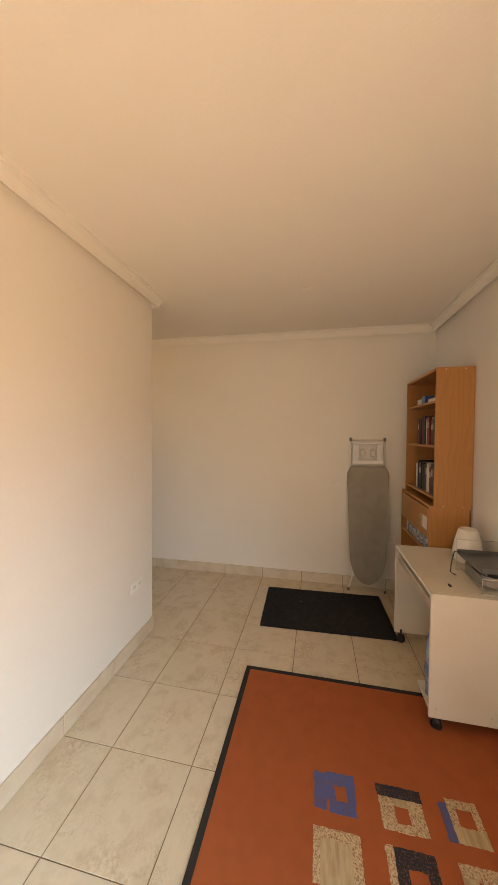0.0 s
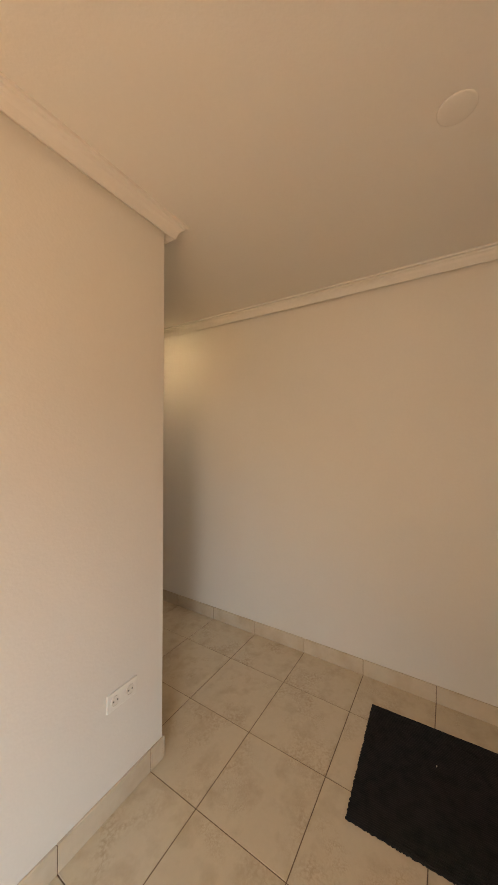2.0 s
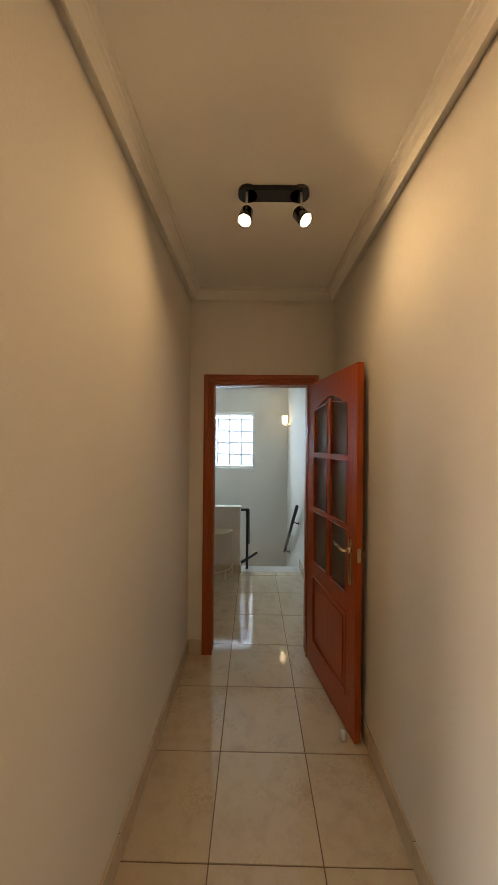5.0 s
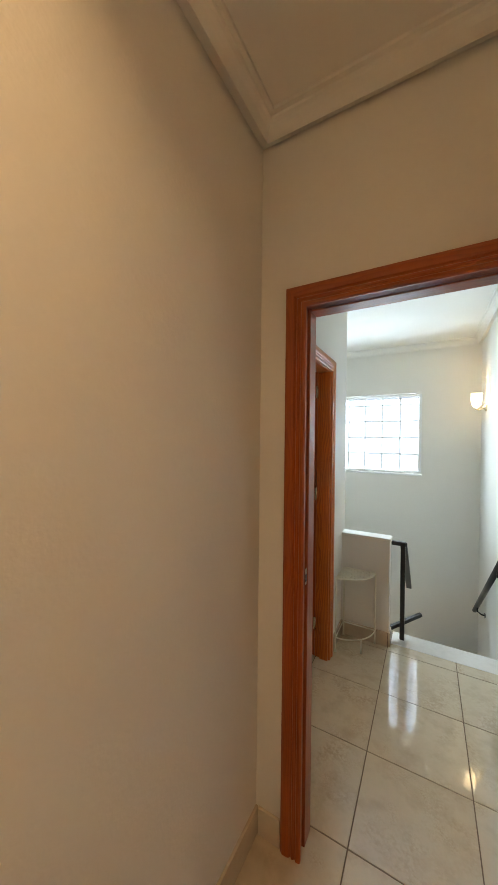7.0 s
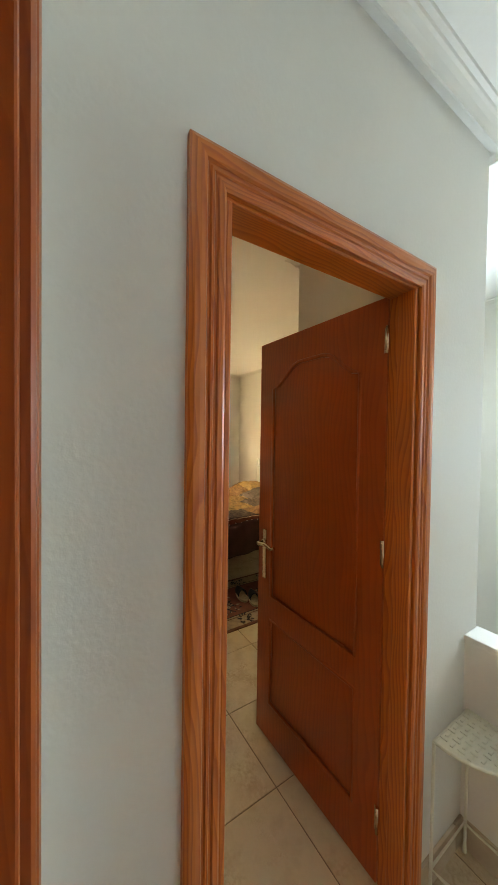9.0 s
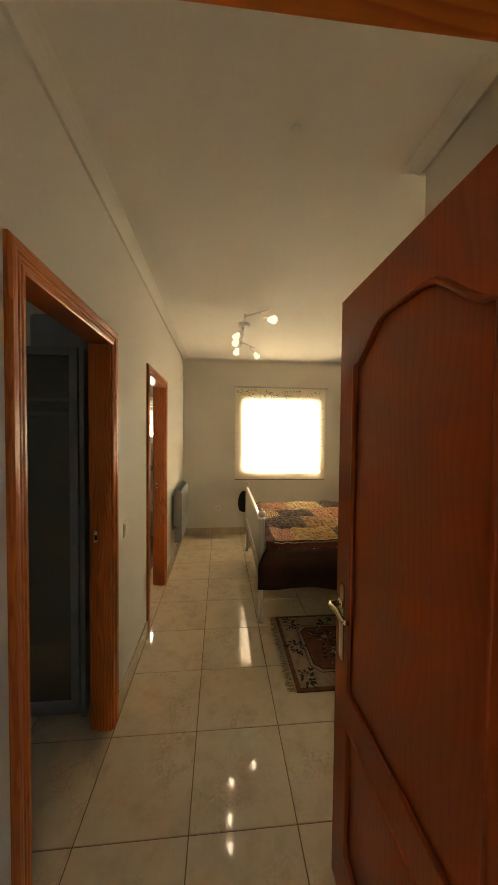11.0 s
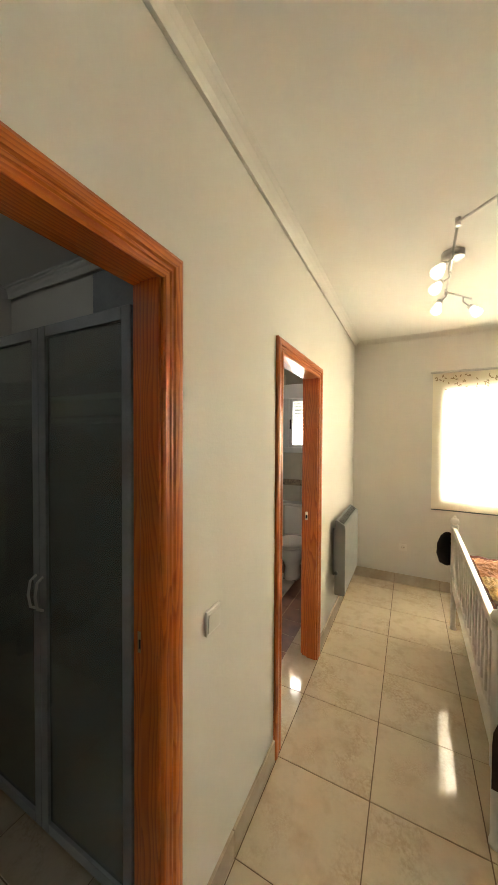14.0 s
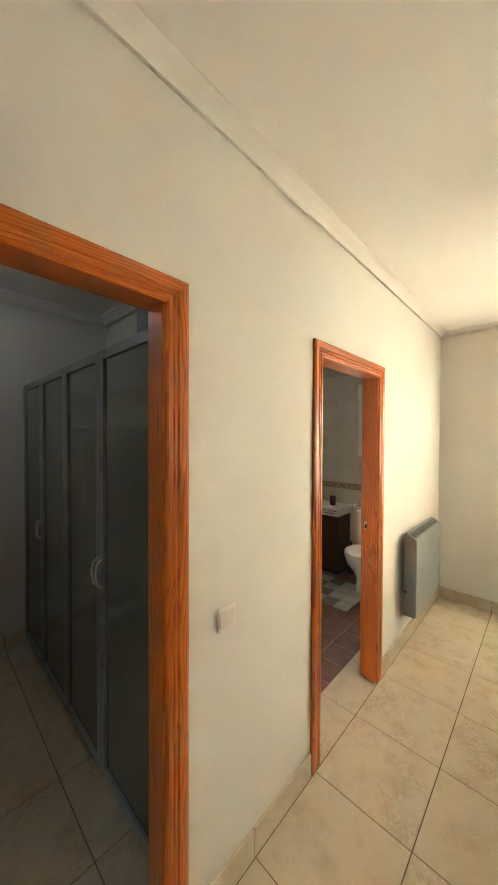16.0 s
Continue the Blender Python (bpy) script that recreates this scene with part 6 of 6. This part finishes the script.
# ---- bathroom ----
def bathroom():
    # lower wall tiles, border and upper wall tiles on the outer wall
    t = thing("wall_tiles", (-4.6, 1.0, 0), "cream bathroom wall tiles with a patterned border", "wall tiles", kind="structure")
    bm = B()
    box(bm, -4.6295, -4.622, 0.04, 2.10, 0, 1.40)
    box(bm, -4.6295, -4.622, 0.04, 1.39, 1.40, 2.6)
    box(bm, -4.6295, -4.622, 1.85, 2.10, 1.40, 2.6)
    box(bm, -4.6295, -4.622, 1.39, 1.85, 2.21, 2.6)
    part("tile_bed", bm, PALEGROUT, t)
    for j in range(8):
        ya = 0.06 + 0.255 * j
        for z, h in ((0.0, 0.325), (0.328, 0.325), (0.656, 0.32), (1.055, 0.325), (1.383, 0.325), (1.711, 0.325), (2.04, 0.325)):
            if z > 1.3 and ya + 0.25 > 1.38 and ya < 1.86 and z < 2.2:
                if ya < 1.38:
                    bm = boxed((-4.622, -4.617, ya, 1.385, z, z + h))
                    part("tile", bm, BATHWALL, t)
                continue
            bm = boxed((-4.622, -4.617, ya, min(2.1, ya + 0.2525), z, z + h))
            part("tile", bm, BATHWALL, t)
        bm = boxed((-4.622, -4.614, ya, min(2.1, ya + 0.2525), 0.98, 1.051))
        part("border_tile", bm, BORDER, t, "brown patterned border tile")
    f = thing("bath_floor", (-3.5, 1.0, 0), "red-brown square floor tiles of the bathroom", "floor", kind="structure")
    bm = boxed((-4.62, -2.29, 0.05, 2.0, -0.004, -0.002))
    part("grout", bm, PALEGROUT, f)
    for i in range(12):
        for j in range(10):
            xa, ya = -4.615 + 0.2 * i, 0.06 + 0.2 * j - 0.06
            bm = boxed((xa + 0.002, min(-2.285, xa + 0.198), ya + 0.002, min(1.999, ya + 0.198), -0.006, 0.0008))
            part("tile", bm, TERRA, f)
    w = thing("window_3", (-4.7, 1.62, 1.8), "small white bathroom window with a half-lowered roller shutter", "window", kind="structure")
    y0, y1, z0, z1 = 1.4, 1.84, 1.42, 2.2
    for b in ((y0 - 0.035, y1 + 0.035, z0 - 0.035, z0 + 0.03), (y0 - 0.035, y0 + 0.03, z0 + 0.03, z1), (y1 - 0.03, y1 + 0.035, z0 + 0.03, z1)):
        bm = B()
        box(bm, -4.67, -4.612, b[0], b[1], b[2], b[3], bevel=0.003)
        part("window_frame", bm, WHITE, w)
    bm = B()
    box(bm, -4.67, -4.60, y0 - 0.04, y1 + 0.04, 2.06, 2.235, bevel=0.004)
    part("shutter_box", bm, WHITE, w)
    for b in ((y0 + 0.03, y0 + 0.075, z0 + 0.03, 2.06), (y1 - 0.075, y1 - 0.03, z0 + 0.03, 2.06), (y0 + 0.075, y1 - 0.075, z0 + 0.03, z0 + 0.07), (y0 + 0.075, y1 - 0.075, 2.02, 2.06)):
        bm = B()
        box(bm, -4.675, -4.625, b[0], b[1], b[2], b[3], bevel=0.003)
        part("casement", bm, WHITE, w)
    bm = boxed((-4.62, -4.605, y0 + 0.045, y0 + 0.06, 1.68, 1.80))
    part("window_handle", bm, BLACK, w, "dark window handle")
    bm = boxed((-4.655, -4.651, y0 + 0.075, y1 - 0.075, z0 + 0.07, 2.02))
    part("pane", bm, CLEAR, w).visible_shadow = False
    z = 2.06
    while z > 1.66:
        bm = B()
        box(bm, -4.705, -4.69, y0 + 0.005, y1 - 0.005, z - 0.036, z - 0.003, bevel=0.004)
        part("shutter_slat", bm, WHITE, w)
        z -= 0.04


bathroom()


def toilet():
    t = thing("toilet", (-4.25, 1.62, 0), "white ceramic toilet with a closed lid against the tiled wall", "toilet")
    cx, cy = -4.22, 1.62

    def oval(bm, rings, m):
        rs = []
        for ax, ay, off, z in rings:
            rs.append([bm.verts.new((cx + off + ax * math.cos(a), cy + ay * math.sin(a), z)) for a in (2 * math.pi * k / 28 for k in range(28))])
        for A, C in zip(rs, rs[1:]):
            for k in range(28):
                bm.faces.new((A[k], A[(k + 1) % 28], C[(k + 1) % 28], C[k])).smooth = True
        bm.faces.new(rs[0][::-1]), bm.faces.new(rs[-1])

    bm = B()
    oval(bm, [(0.15, 0.09, -0.02, 0.0008), (0.14, 0.085, -0.02, 0.03), (0.12, 0.08, -0.03, 0.14), (0.15, 0.11, 0.0, 0.22), (0.205, 0.165, 0.02, 0.31), (0.225, 0.182, 0.02, 0.37), (0.225, 0.182, 0.02, 0.39)], None)
    part("bowl", bm, CERAMIC, t)
    bm = B()
    oval(bm, [(0.22, 0.178, 0.02, 0.391), (0.23, 0.187, 0.02, 0.398), (0.23, 0.187, 0.02, 0.408), (0.225, 0.182, 0.02, 0.412)], None)
    part("seat", bm, PLASTIC, t)
    bm = B()
    oval(bm, [(0.225, 0.182, 0.02, 0.413), (0.23, 0.186, 0.02, 0.42), (0.215, 0.17, 0.02, 0.432), (0.15, 0.12, 0.02, 0.438)], None)
    part("lid", bm, CERAMIC, t)
    bm = B()
    box(bm, -4.61, -4.44, cy - 0.18, cy + 0.18, 0.40, 0.755, bevel=0.02, seg=3)
    box(bm, -4.60, -4.40, cy - 0.10, cy + 0.10, 0.18, 0.41, bevel=0.02, seg=2)
    tk = part("cistern", bm, CERAMIC, t)
    bm = B()
    box(bm, -4.6135, -4.432, cy - 0.19, cy + 0.19, 0.756, 0.785, bevel=0.01, seg=2)
    part("cistern_lid", bm, CERAMIC, tk)


toilet()
b = thing("washstand", (-4.45, 1.02, 0), "dark wood washstand with a white top against the bathroom wall", "washstand")
for nm, q, mm in (("cabinet", (-4.61, -4.30, 0.72, 1.27, 0.08, 0.70), mat("dark_cabinet_wood", (0.075, 0.035, 0.02), 0.4, var=0.1, scale=12)), ("washtop", (-4.6135, -4.27, 0.70, 1.29, 0.701, 0.80), CERAMIC), ("plinth", (-4.61, -4.36, 0.74, 1.25, 0.0008, 0.079), BLACK)):
    bm = B()
    box(bm, *q, bevel=0.006, seg=2)
    part(nm, bm, mm, b)
for z in (0.735, 0.765):
    bm = boxed((-4.2702, -4.2685, 0.72, 1.27, z - 0.003, z + 0.003))
    part("dark_line", bm, BLACK, b)
bm = B()
lathe(bm, [(0.03, 0), (0.034, 0.01), (0.034, 0.09), (0.03, 0.11)], 16, pose(-4.42, 1.14, 0.8005))
whole("tumbler", bm, mat("dark_brown_glass", (0.05, 0.025, 0.015), 0.15), "dark brown tumbler on the washstand", "tumbler")
b = thing("towel_ring", (-4.61, 1.05, 1.65), "chrome towel ring with a small pale towel", "towel ring")
bm = B()
tube(bm, [(-4.595, 1.05 + 0.075 * math.cos(a), 1.60 + 0.075 * math.sin(a)) for a in (2 * math.pi * k / 24 for k in range(24))], 0.004, 6, closed=True)
part("ring", bm, STEEL, b)
bm = B()
tube(bm, [(-4.6165, 1.05, 1.675), (-4.59, 1.05, 1.675)], 0.012, 10)
part("mount", bm, STEEL, b)
bm = B()
tube(bm, [(-4.6165, 1.33, 0.80), (-4.57, 1.33, 0.80), (-4.565, 1.33, 0.78), (-4.565, 1.44, 0.78)], 0.008, 8)
lathe(bm, [(0.022, 0), (0.022, 0.01)], 12, pose(-4.617, 1.33, 0.80, 0, 90, 0))
whole("paper_holder", bm, STEEL, "chrome toilet paper holder on the tiled wall", "paper holder")
bm = B()
lathe(bm, [(0.045, 0), (0.05, 0.02), (0.045, 0.10), (0.02, 0.12), (0.012, 0.3), (0.012, 0.38)], 16, pose(-4.52, 1.33, 0.001))
whole("toilet_brush", bm, BLACK, "dark toilet brush in its stand", "toilet brush")
b = thing("bath_mat", (-3.95, 1.25, 0), "grey and white checked bath mat on the red tiles", "bath mat")
MATS = [mat("pale_mat_pile", (0.50, 0.47, 0.42), 0.95, var=0.1, bump=0.6, bscale=200), mat("grey_mat_pile", (0.24, 0.22, 0.20), 0.95, var=0.1, bump=0.6, bscale=200)]
for i in range(4):
    for j in range(6):
        bm = B()
        box(bm, -4.25 + 0.14 * i, -4.25 + 0.14 * (i + 1), 0.85 + 0.14 * j, 0.85 + 0.14 * (j + 1), 0.001, 0.016, bevel=0.003)
        part("mat_square", bm, MATS[(i * 3 + j * 5 + (i * j) % 3) % 2], b)


# ---- floor, stairs and skirting ----
P, GX, GY = 0.43, 0.294, -0.356
whole("floor", boxed((-4.8, 1.2, -2.6, 3.78, -0.2, -0.003), (-4.8, -1.04, 3.78, 5.5, -0.2, -0.003)), GROUT, "concrete floor slab with brown grout between the tiles", "floor", kind="structure")
floor_ob = bpy.data.objects["floor"]


def tile_mesh(x0, x1, y0, y1, name="tile"):
    bm = B()
    box(bm, x0, x1, y0, y1, -0.006, 0.0)
    top = [f for f in bm.faces if f.normal.z > 0.9]
    bmesh.ops.bevel(bm, geom=list({e for f in top for e in f.edges}), offset=0.0012, segments=1, affect="EDGES")
    return mesh_of(bm, name, TILE)


whole_tile = tile_mesh(-P / 2 + 0.0021, P / 2 - 0.0021, -P / 2 + 0.0021, P / 2 - 0.0021)
for i in range(-12, 3):
    for j in range(-6, 14):
        cx, cy = GX + P * (i + 0.5), GY + P * (j + 0.5)
        x0, x1, y0, y1 = cx - P / 2, cx + P / 2, cy - P / 2, cy + P / 2
        if cx < -4.8 or cx > 1.2 or cy < -2.7 or cy > 5.4:
            continue
        if -1.04 < cx and y0 > 3.62:
            continue
        if -4.7 < cx < -2.3 and 0.0 < cy < 2.0:
            continue
        if -1.0 < cx and y1 > 3.62:
            ob = new("tile", tile_mesh(-P / 2 + 0.0021, P / 2 - 0.0021, -P / 2 + 0.0021, 3.62 - cy))
        else:
            ob = new("tile", whole_tile)
        ob.parent, ob.location = floor_ob, (cx, cy, 0)


def skirting(name, label, runs, h=0.105):
    """Tile skirting along runs (x0, y0, x1, y1, out_x, out_y), jointed on the floor's grid."""
    s = thing(name, (0, 0, 0), label, "baseboard", kind="structure")
    for x0, y0, x1, y1, ox, oy in runs:
        along_x = abs(x1 - x0) > abs(y1 - y0)
        a, b = (min(x0, x1), max(x0, x1)) if along_x else (min(y0, y1), max(y0, y1))
        g = GX if along_x else GY
        if along_x:
            bm = boxed((a + 0.005, b - 0.005, min(y0, y0 + oy * 0.008), max(y0, y0 + oy * 0.008), 0.0004, h - 0.004))
        else:
            bm = boxed((min(x0, x0 + ox * 0.008), max(x0, x0 + ox * 0.008), a + 0.005, b - 0.005, 0.0004, h - 0.004))
        g_ob = part("grout", bm, GROUT, s)
        slanted = x0 == x1 == -0.03
        if slanted:
            out_of_square(g_ob)
        if x0 == x1 == 1.08:
            closing_in(g_ob)
        k = math.floor((a - g) / P)
        while g + k * P < b:
            p, q = max(a, g + k * P), min(b, g + (k + 1) * P)
            k += 1
            if q - p < 0.004:
                continue
            p, q = p + 0.0018, q - 0.0018
            bm = B()
            if along_x:
                box(bm, p, q, min(y0, y0 + oy * 0.011), max(y0, y0 + oy * 0.011), 0.0005, h, bevel=0.0015)
            else:
                box(bm, min(x0, x0 + ox * 0.011), max(x0, x0 + ox * 0.011), p, q, 0.0005, h, bevel=0.0015)
            o = part("skirting_tile", bm, SKIRT, s)
            if slanted:
                out_of_square(o)
            if x0 == x1 == 1.08:
                closing_in(o)


skirting("baseboard_office", "cream tile skirting of office and corridor", [
    (-4.3, -0.06, -0.059, -0.06, 0, -1), (-0.03, -0.071, -0.03, 2.105, 1, 0), (1.08, -2.5, 1.08, -0.356, -1, 0), (1.08, -0.356, 1.08, 2.105, -1, 0), (-4.3, -2.5, 1.07, -2.5, 0, 1),
    (-0.019, 2.105, 0.074, 2.105, 0, -1), (0.926, 2.105, 1.033, 2.105, 0, -1)])
skirting("baseboard_landing", "cream tile skirting of the landing", [
    (-0.05, 2.21, -0.05, 2.438, 1, 0), (-0.05, 3.266, -0.05, 3.57, 1, 0), (-0.039, 3.57, 0.30, 3.57, 0, -1), (0.30, 3.559, 0.30, 3.66, 1, 0), (1.05, 2.21, 1.05, 3.78, -1, 0), (0.926, 2.21, 1.04, 2.21, 0, 1)])
skirting("baseboard_bedroom", "cream tile skirting of the bedroom", [
    (-4.63, 2.21, -3.120, 2.21, 0, 1), (-2.255, 2.21, -1.549, 2.21, 0, 1), (-0.675, 2.21, -0.145, 2.21, 0, 1), (-4.63, 2.221, -4.63, 5.3, 1, 0), (-4.62, 5.3, -1.04, 5.3, 0, -1),
    (-1.04, 3.58, -0.145, 3.58, 0, -1), (-1.04, 3.569, -1.04, 5.29, -1, 0), (-2.2, 0.04, -0.5, 0.04, 0, 1)])
